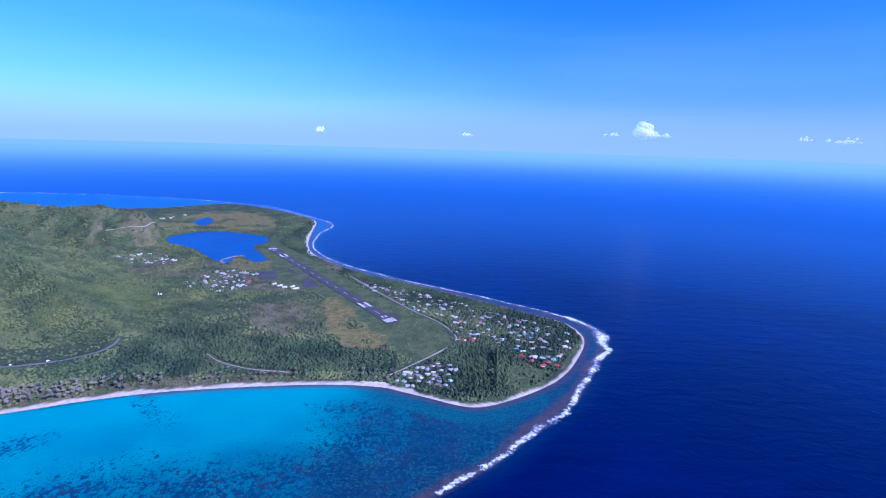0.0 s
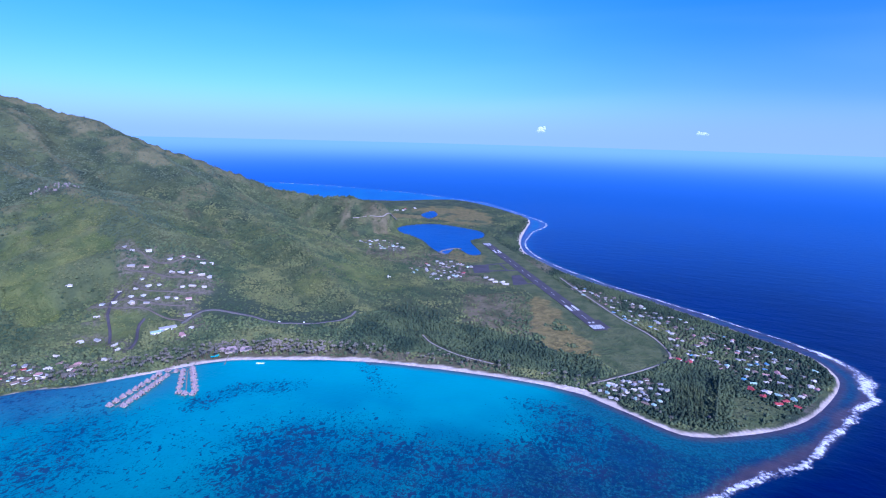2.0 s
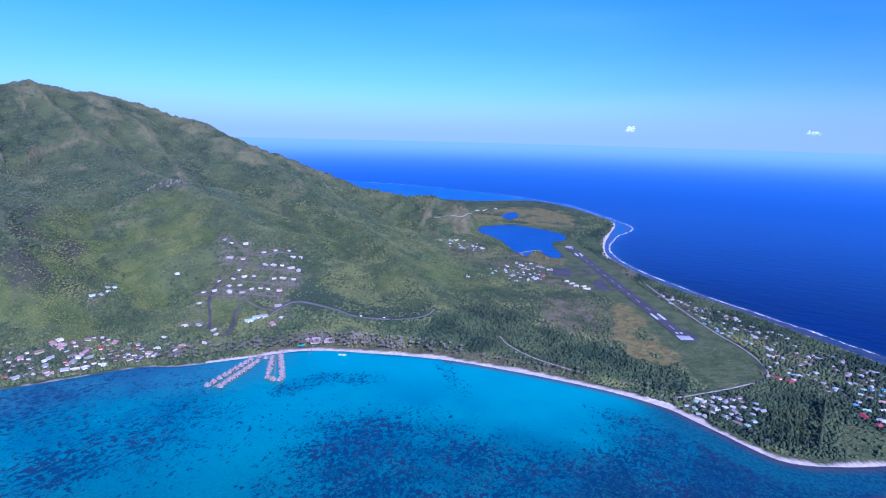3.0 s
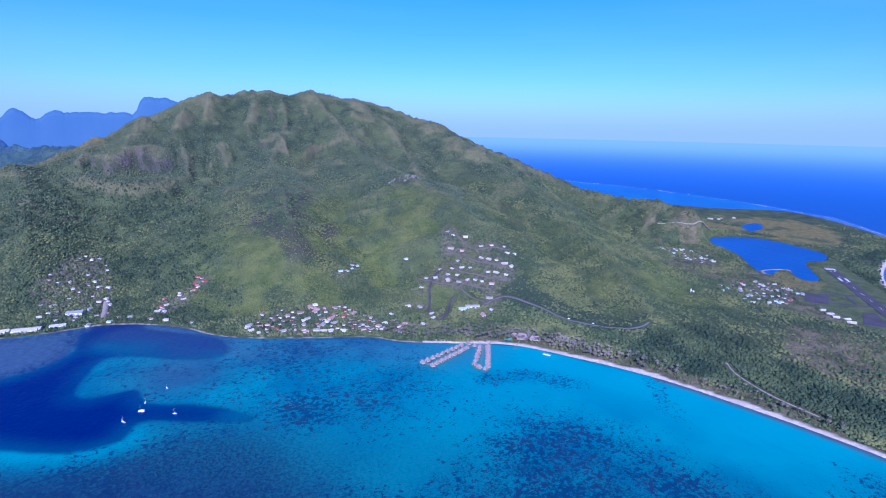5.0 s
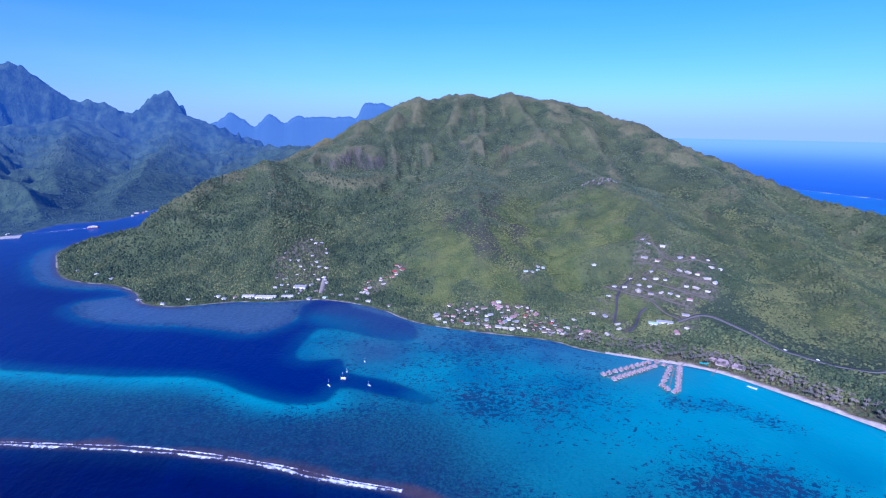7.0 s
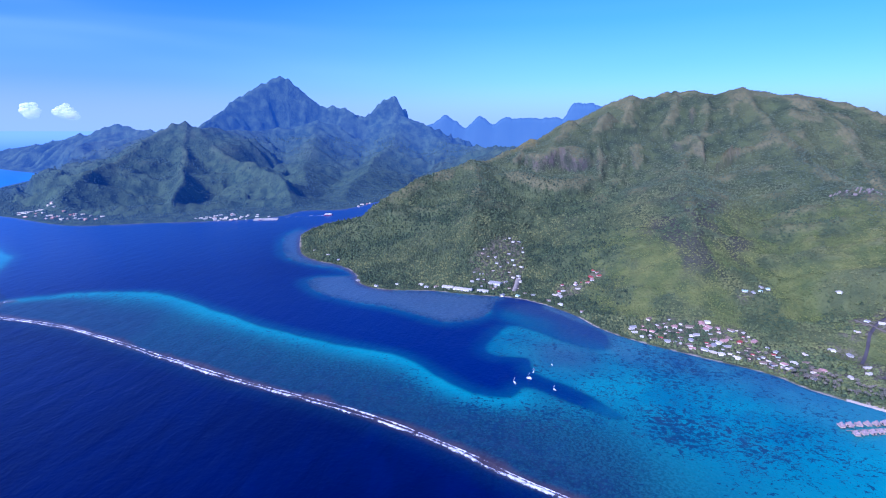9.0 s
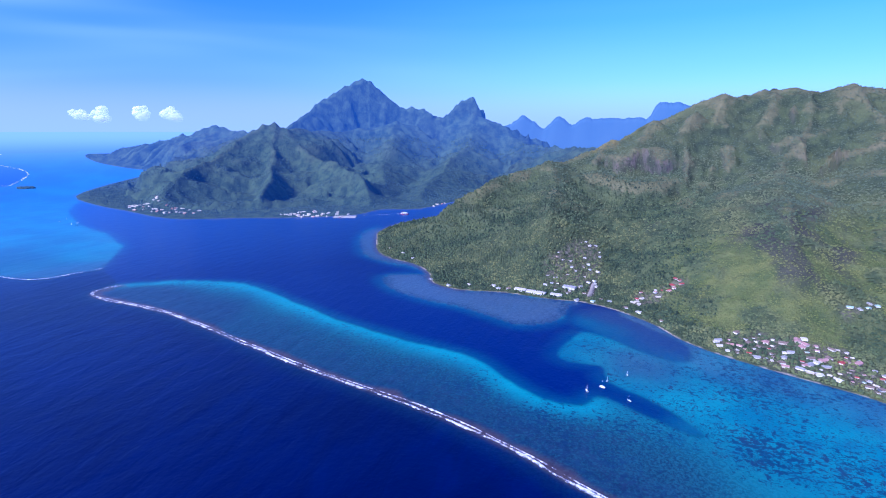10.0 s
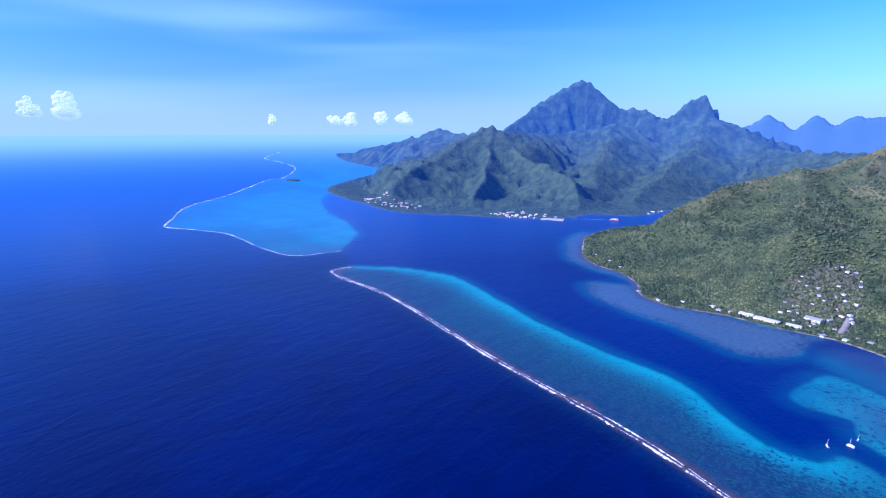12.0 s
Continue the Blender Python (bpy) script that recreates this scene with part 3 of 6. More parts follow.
def land_fields(x, y, z, inland):
    """Kinds of ground cover, 0 to 1, at places of the land."""
    q = np.stack([x, y], 1)
    rough = (grain(x, y, 45, 14, 3) - 0.5) * 30
    houses = np.full(len(x), 1e9)
    for hx, hy in HILL_HOUSES[:-1]:
        houses = np.minimum(houses, np.hypot(x - hx, y - hy))
    village = ramp(houses + rough, 34, 14) * 0.8
    for line in (VILLAGE_EAST, VILLAGE_TIP, VILLAGE_LAKE, VILLAGE_VALLEY, VILLAGE_WEST, VILLAGE_TERRACE, VILLAGE_LANE, VILLAGE_BAY):
        village = np.maximum(village, ramp(signed(q, line) + rough, -10, 10) * 0.8)
    lawn = np.maximum(ramp(signed(q, GRASS), -3, 3), 0.85 * ramp(signed(q, GOLF) + rough * 2, -10, 20) * ramp(grain(x, y, 120, 44, 3), 0.36, 0.46))
    lawn = np.maximum(lawn, 0.92 * ramp(signed(q, CLEARING) + rough, -10, 10))
    lawn = np.maximum(lawn, ramp(signed(q, AIRFIELD) + rough * 0.3, -4, 6))
    golf = ramp(signed(q, GOLF) + rough * 2, -10, 20)
    straw = ramp(signed(q, BROWN) + rough * 2.2, 0, 22) * 0.85 * ramp(grain(x, y, 50, 91, 3), 0.20, 0.36)
    straw = np.maximum(straw, 0.6 * ramp(signed(q, [(-776, 1902), (-720, 1745), (-662, 1706), (-616, 1721), (-584, 1746), (-600, 1860), (-678, 1857), (-721, 1882)]) + rough * 0.5, -4, 10))
    straw = np.maximum(straw, 0.75 * golf * ramp(grain(x, y, 90, 45, 3), 0.40, 0.50))
    straw = np.maximum(straw, 0.55 * ramp(blot(x, y, -2372, 40, 75) + rough * 0.012, 0.35, 0.7))
    scrub = np.maximum(ramp(signed(q, SCRUB) + rough, -10, 25), 0.9 * ramp(signed(q, PLAIN) + rough, -10, 25) * ramp(grain(x, y, 110, 57, 3), 0.36, 0.52))
    palms = nearest(q, np.array(BEACH[1:8], float))[0]
    patches = 0.25 + 0.75 * ramp(grain(x, y, 95, 61, 4), 0.40, 0.58)
    scrub = np.maximum(scrub, 0.85 * ramp(palms + rough, 75, 45))
    lime = np.clip(0.8 * blot(x, y, -1400, 720, 130) + 0.7 * blot(x, y, -1310, 830, 90) + blot(x, y, -1180, 520, 110) + blot(x, y, -1277, 800, 120) + blot(x, y, -1320, 610, 140) + blot(x, y, -1110, 610, 100)
                   + 0.8 * blot(x, y, -1342, 357, 120) + 0.75 * blot(x, y, -1500, 380, 190) + 0.7 * blot(x, y, -1300, 450, 190) + 0.7 * blot(x, y, -1150, 700, 160) + 0.8 * blot(x, y, -1000, 570, 100)
                   + 0.6 * blot(x, y, -1650, 700, 190) + 0.5 * blot(x, y, -1550, 900, 170) + 0.55 * blot(x, y, -900, 1380, 230) + 0.5 * blot(x, y, -1150, 1500, 230) + 0.5 * blot(x, y, -1250, 1150, 200) + 0.8 * ramp(signed(q, LAKE_LINE), -60, -15) + 0.7 * blot(x, y, -760, 1330, 90) + 0.5 * blot(x, y, -880, 1100, 110), 0, 1)
    burnt = np.clip(blot(x, y, -1612, 500, 105) + blot(x, y, -1560, 570, 100) + blot(x, y, -1390, 455, 75) + 0.9 * blot(x, y, -1470, 500, 95) + 0.8 * blot(x, y, -1760, 575, 90), 0, 0.70) * ramp(grain(x * 0.5, y, 45, 52, 3), 0.36, 0.58)
    fern = 0.8 * ramp(signed(q, FERN) + rough * 1.5, -10, 20)
    return village, lawn, straw, scrub, lime * patches, burnt, fern


def land_material(name, haze=0.0):
    mat, n = material(name, 0.9, 0.15)
    wide, mid, fine = n.noise(0.0035, 4, 0.6), n.noise(0.02, 4, 0.6), n.noise(0.12, 3, 0.6)
    green = n.mix(n.step(mid, 0.35, 0.65), (0.034, 0.052, 0.034), (0.078, 0.102, 0.048))
    green = n.mix(n.step(wide, 0.45, 0.68, 0.0, 0.6), green, (0.098, 0.112, 0.052))
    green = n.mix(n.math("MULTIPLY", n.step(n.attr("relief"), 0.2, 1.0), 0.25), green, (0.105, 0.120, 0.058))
    green = n.mix(n.math("MULTIPLY", n.attr("lime"), 0.8), green, n.mix(n.step(mid, 0.3, 0.7), (0.070, 0.100, 0.036), (0.150, 0.165, 0.055)))
    bare = n.math("ADD", n.noise(0.009, 5, 0.65), n.math("MULTIPLY", n.attr("relief"), 0.11))
    dry = n.math("MULTIPLY", n.step(bare, 0.54, 0.67, 0.0, 0.75), n.attr("dry"))
    green = n.mix(n.attr("fern"), green, (0.040, 0.060, 0.040))
    colour = n.mix(dry, green, n.mix(n.step(mid, 0.3, 0.7), (0.128, 0.126, 0.066), (0.180, 0.158, 0.088)))
    colour = n.mix(n.attr("burnt"), colour, n.mix(mid, (0.034, 0.032, 0.038), (0.066, 0.058, 0.064)))
    colour = n.mix(n.attr("scrub"), colour, n.mix(n.step(mid, 0.35, 0.65), (0.080, 0.082, 0.042), (0.178, 0.148, 0.094)))
    colour = n.mix(n.attr("rock"), colour, n.mix(n.step(n.noise(0.05, 3, 0.6, n.scaled(n.place(), 0.25, 1.0, 0.25)), 0.4, 0.62), (0.034, 0.040, 0.036), (0.110, 0.086, 0.092)))
    colour = n.mix(n.attr("village"), colour, n.mix(n.step(fine, 0.4, 0.6), (0.068, 0.072, 0.044), (0.165, 0.142, 0.118)))
    colour = n.mix(n.attr("lawn"), colour, n.mix(n.step(n.noise(0.03, 4), 0.3, 0.7), (0.062, 0.088, 0.036), (0.112, 0.128, 0.058)))
    colour = n.mix(n.attr("straw"), colour, n.mix(n.step(n.noise(0.05, 5, 0.65), 0.36, 0.64), (0.150, 0.122, 0.046), (0.262, 0.205, 0.075)))
    colour = n.mix(n.attr("shore"), colour, n.mix(n.step(fine, 0.35, 0.65), (0.46, 0.375, 0.325), n.mix(n.step(mid, 0.3, 0.7), (0.56, 0.46, 0.40), (0.70, 0.60, 0.54))))
    colour = n.mix(n.math("MULTIPLY", fine, 0.5), colour, n.mix(1.0, colour, (0.55, 0.6, 0.55), "MULTIPLY"))
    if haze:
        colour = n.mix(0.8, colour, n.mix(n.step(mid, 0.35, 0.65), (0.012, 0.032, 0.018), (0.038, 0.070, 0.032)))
    n.set(n.shader.inputs["Base Color"], colour)
    bump = n.add("ShaderNodeBump", Strength=n.math("SUBTRACT", 1.0, n.math("MULTIPLY", n.attr("shore"), 0.9)), Distance=6.0, Height=n.math("ADD", n.noise(0.05 if haze else 0.09, 4, 0.65), mid))
    n.links.new(bump.outputs[0], n.shader.inputs["Normal"])
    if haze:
        # far backdrop: haze painted as blue emission, stronger with distance
        n.set(n.shader.inputs["Emission Color"], (0.05, 0.22, 1.0, 1)), n.set(n.shader.inputs["Emission Strength"], n.math("MULTIPLY", n.attr("haze_glow"), haze))
    return mat


GRID = {}


def on_grid(x, y, key):
    """A value of the land's mesh at places x, y."""
    a = (np.degrees(np.arctan2(-x, y)) - GRID["az"][0]) / (GRID["az"][1] - GRID["az"][0])
    r = np.log(np.hypot(x, y) / GRID["radii"][0]) / np.log(GRID["radii"][1] / GRID["radii"][0])
    a, r = np.clip(a, 0, len(GRID["az"]) - 1.001), np.clip(r, 0, len(GRID["radii"]) - 1.001)
    i, j = a.astype(int), r.astype(int)
    u, v, g = a - i, r - j, GRID[key]
    return (g[i, j] * (1 - u) + g[i + 1, j] * u) * (1 - v) + (g[i, j + 1] * (1 - u) + g[i + 1, j + 1] * u) * v


def build_land():
    az = np.arange(-18, 146, 0.17)
    radii = np.geomspace(760, 9600, 360)
    x, y, faces = polar_grid(az, radii)
    z, inland = ground_height(x, y)
    faces = faces[(z[faces] > -4).any(1)]
    zz = z.reshape(len(az), len(radii))
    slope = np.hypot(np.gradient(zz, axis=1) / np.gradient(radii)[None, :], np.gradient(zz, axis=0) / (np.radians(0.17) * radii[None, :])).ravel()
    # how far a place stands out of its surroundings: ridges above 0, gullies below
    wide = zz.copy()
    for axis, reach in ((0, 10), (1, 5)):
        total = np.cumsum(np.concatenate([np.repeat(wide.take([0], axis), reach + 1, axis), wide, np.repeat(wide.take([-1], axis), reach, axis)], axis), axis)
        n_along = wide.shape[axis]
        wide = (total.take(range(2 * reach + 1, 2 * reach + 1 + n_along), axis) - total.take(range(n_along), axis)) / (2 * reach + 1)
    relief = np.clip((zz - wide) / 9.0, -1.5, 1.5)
    GRID.update(az=az, radii=radii, relief=relief, z=zz, inland=inland.reshape(zz.shape))
    everything = dict(x=x, y=y, z=z, inland=inland, slope=slope, relief=relief.ravel())
    far = inside(np.stack([x, y], 1)[faces[:, 0]], FAR_LAND)
    for name, some, mat, label, category in (
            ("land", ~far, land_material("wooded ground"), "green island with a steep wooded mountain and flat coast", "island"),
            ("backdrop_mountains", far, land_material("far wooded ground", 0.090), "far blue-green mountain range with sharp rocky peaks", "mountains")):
        used, index = np.unique(faces[some], return_inverse=True)
        x, y, z, inland, slope, relief = (everything[key][used] for key in ("x", "y", "z", "inland", "slope", "relief"))
        q = np.stack([x, y], 1)
        village, lawn, straw, scrub, lime, burnt, fern = land_fields(x, y, z, inland)
        beach = nearest(q, np.array(EAST[14:] + BEACH[:9], float))[0]
        north = nearest(q, np.array(EAST[4:8], float))[0]
        shore = np.maximum(ramp(inland + (grain(x, y, 40, 2, 3) - 0.5) * 14, np.where(x > -40, 9, 15), np.where(x > -40, 4, 9)) * (beach < 60), ramp(inland, 5, 2) * (0.10 + 0.5 * ramp(grain(x, y, 30, 19, 3), 0.40, 0.55)))
        shore = np.maximum(shore, ramp(inland, 20, 12) * (north < 60))
        shore = np.maximum(shore, ramp(blot(x, y, -112, 906, 30), 0.35, 0.55))
        cliffs = np.exp(-((x + 2195) ** 2 / 70 ** 2 + (y - 170) ** 2 / 190 ** 2))
        rock = np.maximum(0.30 * ramp(z, 140, 260) * ramp(slope + (grain(x, y, 90, 8, 3) - 0.5) * 0.7, 1.15, 1.7), 0.85 * cliffs * ramp(slope + (grain(y, 0 * y, 22, 64, 2) - 0.5) * 0.8, 0.75, 1.25))
        scar = np.maximum(blot(x, y, -1640, 1010, 26), blot(x, y, -1690, 985, 26)) * ramp(grain(x, y, 30, 77, 3), 0.35, 0.5)
        rock = np.maximum(rock, scar)
        dry = np.maximum(ramp(z, 90, 260), 0.7 * ramp(z, 12, 50) * ramp(y, 1050, 1250)) * ramp(x, -5200, -3000)
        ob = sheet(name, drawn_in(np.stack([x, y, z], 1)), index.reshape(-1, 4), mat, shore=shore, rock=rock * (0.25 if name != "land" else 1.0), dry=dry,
                   haze_glow=0.8 + 1.35 * ramp(np.hypot(x, y), 3600, 5600), village=village, lawn=lawn, straw=straw, scrub=scrub, lime=lime, burnt=burnt, relief=relief, fern=fern)
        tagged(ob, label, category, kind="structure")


def build_far_peaks():
    """The last range, a plain blue silhouette at the edge of sight."""
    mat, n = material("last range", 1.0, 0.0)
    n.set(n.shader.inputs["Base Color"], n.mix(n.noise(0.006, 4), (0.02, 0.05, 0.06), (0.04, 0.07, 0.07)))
    # haze painted in as an even blue emission
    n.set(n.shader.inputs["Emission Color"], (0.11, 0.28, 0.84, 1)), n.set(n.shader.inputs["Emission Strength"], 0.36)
    crest = smooth(FAR_PEAKS, 24)
    crest[:, 2] += (grain(crest[:, 1], crest[:, 0], 90, 3, 4) - 0.5) * 85
    rows = []
    for k, drop in enumerate((0.0, 0.12, 0.3, 0.55, 0.8, 1.0)):
        row = crest.copy()
        row[:, 0] += 900 * drop + 120 * (grain(crest[:, 1], crest[:, 0] + 300 * k, 200, 7, 3) - 0.5)
        row[:, 2] *= (1 - drop)
        rows.append(row)
    foot = crest.copy()
    foot[:, 0] -= 900
    foot[:, 2] = 0
    rows.insert(0, foot)
    verts = np.vstack(rows)
    m = len(crest)
    faces = [(k * m + i, k * m + i + 1, (k + 1) * m + i + 1, (k + 1) * m + i) for k in range(len(rows) - 1) for i in range(m - 1)]
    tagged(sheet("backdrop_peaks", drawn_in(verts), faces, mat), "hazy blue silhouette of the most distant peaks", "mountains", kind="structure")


build_sea()
build_land()
build_far_peaks()


# ---- helpers for things ----
def part(name, bm, mat, parent=None, label=""):
    """Links a bmesh as one mesh object, under a thing or a part."""
    mesh = bpy.data.meshes.new(name)
    bm.to_mesh(mesh)
    bm.free()
    mesh.materials.append(mat)
    ob = new(name, mesh)
    if parent:
        ob.parent = parent
    return tagged(ob, label) if label else ob


def box(bm, x, y, z, sx, sy, sz, turn=0.0):
    m = Matrix.Translation((x, y, z)) @ Matrix.Rotation(turn, 4, "Z") @ Matrix.Diagonal((sx, sy, sz, 1))
    return bmesh.ops.create_cube(bm, size=1, matrix=m)["verts"]


def tube(bm, a, b, ra, rb, sides=6):
    a, b = Vector(a), Vector(b)
    m = Matrix.Translation((a + b) / 2) @ (b - a).to_track_quat("Z", "Y").to_matrix().to_4x4()
    bmesh.ops.create_cone(bm, cap_ends=True, segments=sides, radius1=ra, radius2=rb, depth=(b - a).length, matrix=m)


def solid(bm, verts, faces):
    v = [bm.verts.new(p) for p in verts]
    for f in faces:
        bm.faces.new([v[i] for i in f])
    return v


def paint(name, colour, rough=0.6, spread=0.25, scale=0.4, metal=0.0, spec=0.3):
    """A weathered coat: two scales of stains over one colour, varied a little from thing to thing."""
    mat, n = material(name, rough, spec, metal)
    dark = tuple(c * (1 - spread) for c in colour)
    base = n.mix(n.step(n.noise(scale, 4, 0.6), 0.3, 0.7), dark, colour)
    base = n.mix(n.math("MULTIPLY", n.noise(scale * 6, 3), spread), base, tuple(c * 0.6 for c in colour))
    info = n.tree.nodes.new("ShaderNodeObjectInfo")
    base = n.mix(n.math("MULTIPLY", info.outputs["Random"], 0.35), base, n.mix(1.0, base, (0.72, 0.74, 0.78), "MULTIPLY"))
    n.set(n.shader.inputs["Base Color"], base)
    bump = n.add("ShaderNodeBump", Strength=0.3, Distance=0.05, Height=n.noise(scale * 8, 3))
    n.links.new(bump.outputs[0], n.shader.inputs["Normal"])
    return mat


def height_at(x, y):
    z, _ = ground_height(np.array([x], float), np.array([y], float))
    return float(z[0])


ROOFS = {"white": paint("white roof sheet", (0.68, 0.62, 0.55), 0.5, 0.40), "grey": paint("grey roof sheet", (0.36, 0.35, 0.35), 0.55),
         "red": paint("red roof sheet", (0.42, 0.07, 0.07), 0.55), "blue": paint("blue roof sheet", (0.16, 0.38, 0.55), 0.5),
         "brown": paint("brown roof sheet", (0.24, 0.17, 0.14), 0.7), "pink": paint("faded red roof sheet", (0.50, 0.28, 0.26), 0.6),
         "green": paint("pale green roof sheet", (0.36, 0.52, 0.46), 0.55)}
WALLS = [paint("cream wall", (0.70, 0.66, 0.58)), paint("white wall", (0.78, 0.78, 0.76)), paint("tan wall", (0.50, 0.42, 0.34))]
DARK_GLASS, _n = material("dark window glass", 0.08, 0.5)
_n.set(_n.shader.inputs["Base Color"], (0.03, 0.04, 0.05, 1))
TIMBER = paint("grey timber", (0.30, 0.25, 0.22), 0.85)
BARK = paint("bark", (0.20, 0.16, 0.13), 0.95)
ASPHALT = paint("asphalt", (0.075, 0.068, 0.080), 0.9, 0.3, 0.03)
DUST = paint("pale dirt road", (0.30, 0.265, 0.235), 0.95, 0.25, 0.05)
WHITE_LINE = paint("white road paint", (0.60, 0.60, 0.60), 0.7, 0.15)
HULL = paint("white hull", (0.82, 0.82, 0.82), 0.25, 0.05)
CONCRETE = paint("concrete", (0.42, 0.40, 0.38), 0.9)


# ---- flat works: lake, runway, roads ----
def lake_bed(n):
    return n.mix(n.step(n.noise(0.004, 3), 0.35, 0.65), (0.004, 0.040, 0.150), (0.007, 0.055, 0.185))


LAKE_WATER = water_material("lake water", lake_bed)


def lay_water(name, line, label):
    bm = bmesh.new()
    bm.faces.new([bm.verts.new((p[0], p[1], 1.0)) for p in line[::-1]])
    bmesh.ops.recalc_face_normals(bm, faces=bm.faces)
    if bm.faces[:][0].normal.z < 0:
        bmesh.ops.reverse_faces(bm, faces=bm.faces)
    bmesh.ops.triangulate(bm, faces=bm.faces)
    tagged(part(name, bm, LAKE_WATER), label, "lake", kind="structure")


lay_water("water_lake", LAKE_LINE, "calm deep blue lake beside the airfield")
lay_water("water_pond", POND_LINE, "small blue pond on the golf course")


ROADS = []


def ribbon(name, line, width, lift, mat, label, parts=6, category="road"):
    """A road that follows the ground."""
    ROADS.append(line)
    mid = smooth(line, parts)
    way = np.gradient(mid, axis=0)
    way /= np.maximum(np.hypot(way[:, 0], way[:, 1]), 1e-6)[:, None]
    off = np.stack([-way[:, 1], way[:, 0]], 1)
    a, b = mid + off * width / 2, mid - off * width / 2
    z = np.maximum.reduce([ground_height(p[:, 0], p[:, 1])[0] for p in (a, mid, b)]) + lift
    m = len(mid)
    verts = np.vstack([np.column_stack([a, z]), np.column_stack([b, z]), np.column_stack([a, z - 3]), np.column_stack([b, z - 3])])
    i = np.arange(m - 1)
    faces = np.vstack([np.stack([m + i, m + i + 1, i + 1, i], 1), np.stack([2 * m + i, i, i + 1, 2 * m + i + 1], 1), np.stack([m + i, 3 * m + i, 3 * m + i + 1, m + i + 1], 1)])
    return tagged(sheet(name, drawn_in(verts), faces, mat), label, category, kind="structure")


ribbon("road", [(-290, 1668), (-206, 1535), (-78, 1344), (6, 1237), (43, 1132), (2, 1052), (-64, 966), (-90, 935)], 4.2, 0.5, DUST, "pale dirt road round the end of the airfield")
ribbon("road", [(-960, 790), (-944, 845), (-861, 890), (-815, 902), (-767, 922), (-722, 967), (-679, 1021), (-673, 1050)], 6.5, 1.0, paint("worn asphalt", (0.12, 0.115, 0.115), 0.9), "grey asphalt road curving along the hill foot")
ribbon("road", [(-1160, 800), (-1145, 770), (-1110, 730), (-1065, 700), (-1024, 669)], 6, 1.2, ASPHALT, "dark asphalt lane between hillside houses")
ribbon("road", [(-965, 670), (-985, 700), (-1029, 739), (-1040, 763)], 6, 1.2, ASPHALT, "dark asphalt drive up to the hillside")
ribbon("road", [(-1380, 10), (-1420, 15), (-1480, 22)], 12, 0.8, DUST, "pale dirt lane from the bay shore")
ribbon("road", [(-1290, 2000), (-1180, 2120), (-1230, 2300), (-1330, 2420)], 6, 0.8, DUST, "pale track past the lake head")
ribbon("road", [(-752, 1800), (-790, 1850), (-765, 1925), (-735, 1935)], 12, 0.8, DUST, "pale sandy dyke hooked into the lake")
ribbon("road", [(-280, 935), (-360, 945), (-430, 975), (-470, 1010)], 3.2, 0.8, DUST, "sandy track through the coconut grove")

EARTH = paint("bare reddish earth", (0.145, 0.125, 0.105), 0.95, 0.35, 0.08)
for _lane in ([(-1290, 890), (-1202, 900), (-1132, 902), (-1094, 955), (-1092, 990)], [(-1215, 852), (-1173, 868), (-1095, 876), (-1052, 893), (-1005, 915)],
              [(-1165, 838), (-1112, 822), (-1066, 840), (-1030, 856), (-985, 880)], [(-1130, 778), (-1085, 793), (-1045, 802), (-990, 838)], [(-1170, 735), (-1120, 748), (-1060, 778), (-960, 800)]):
    ribbon("road", _lane, 3.4, 1.0, EARTH, "bare earth terrace lane between hillside houses")

RUN_A, RUN_B = Vector((-108, 1230, 0)), Vector((-684, 2086, 0))


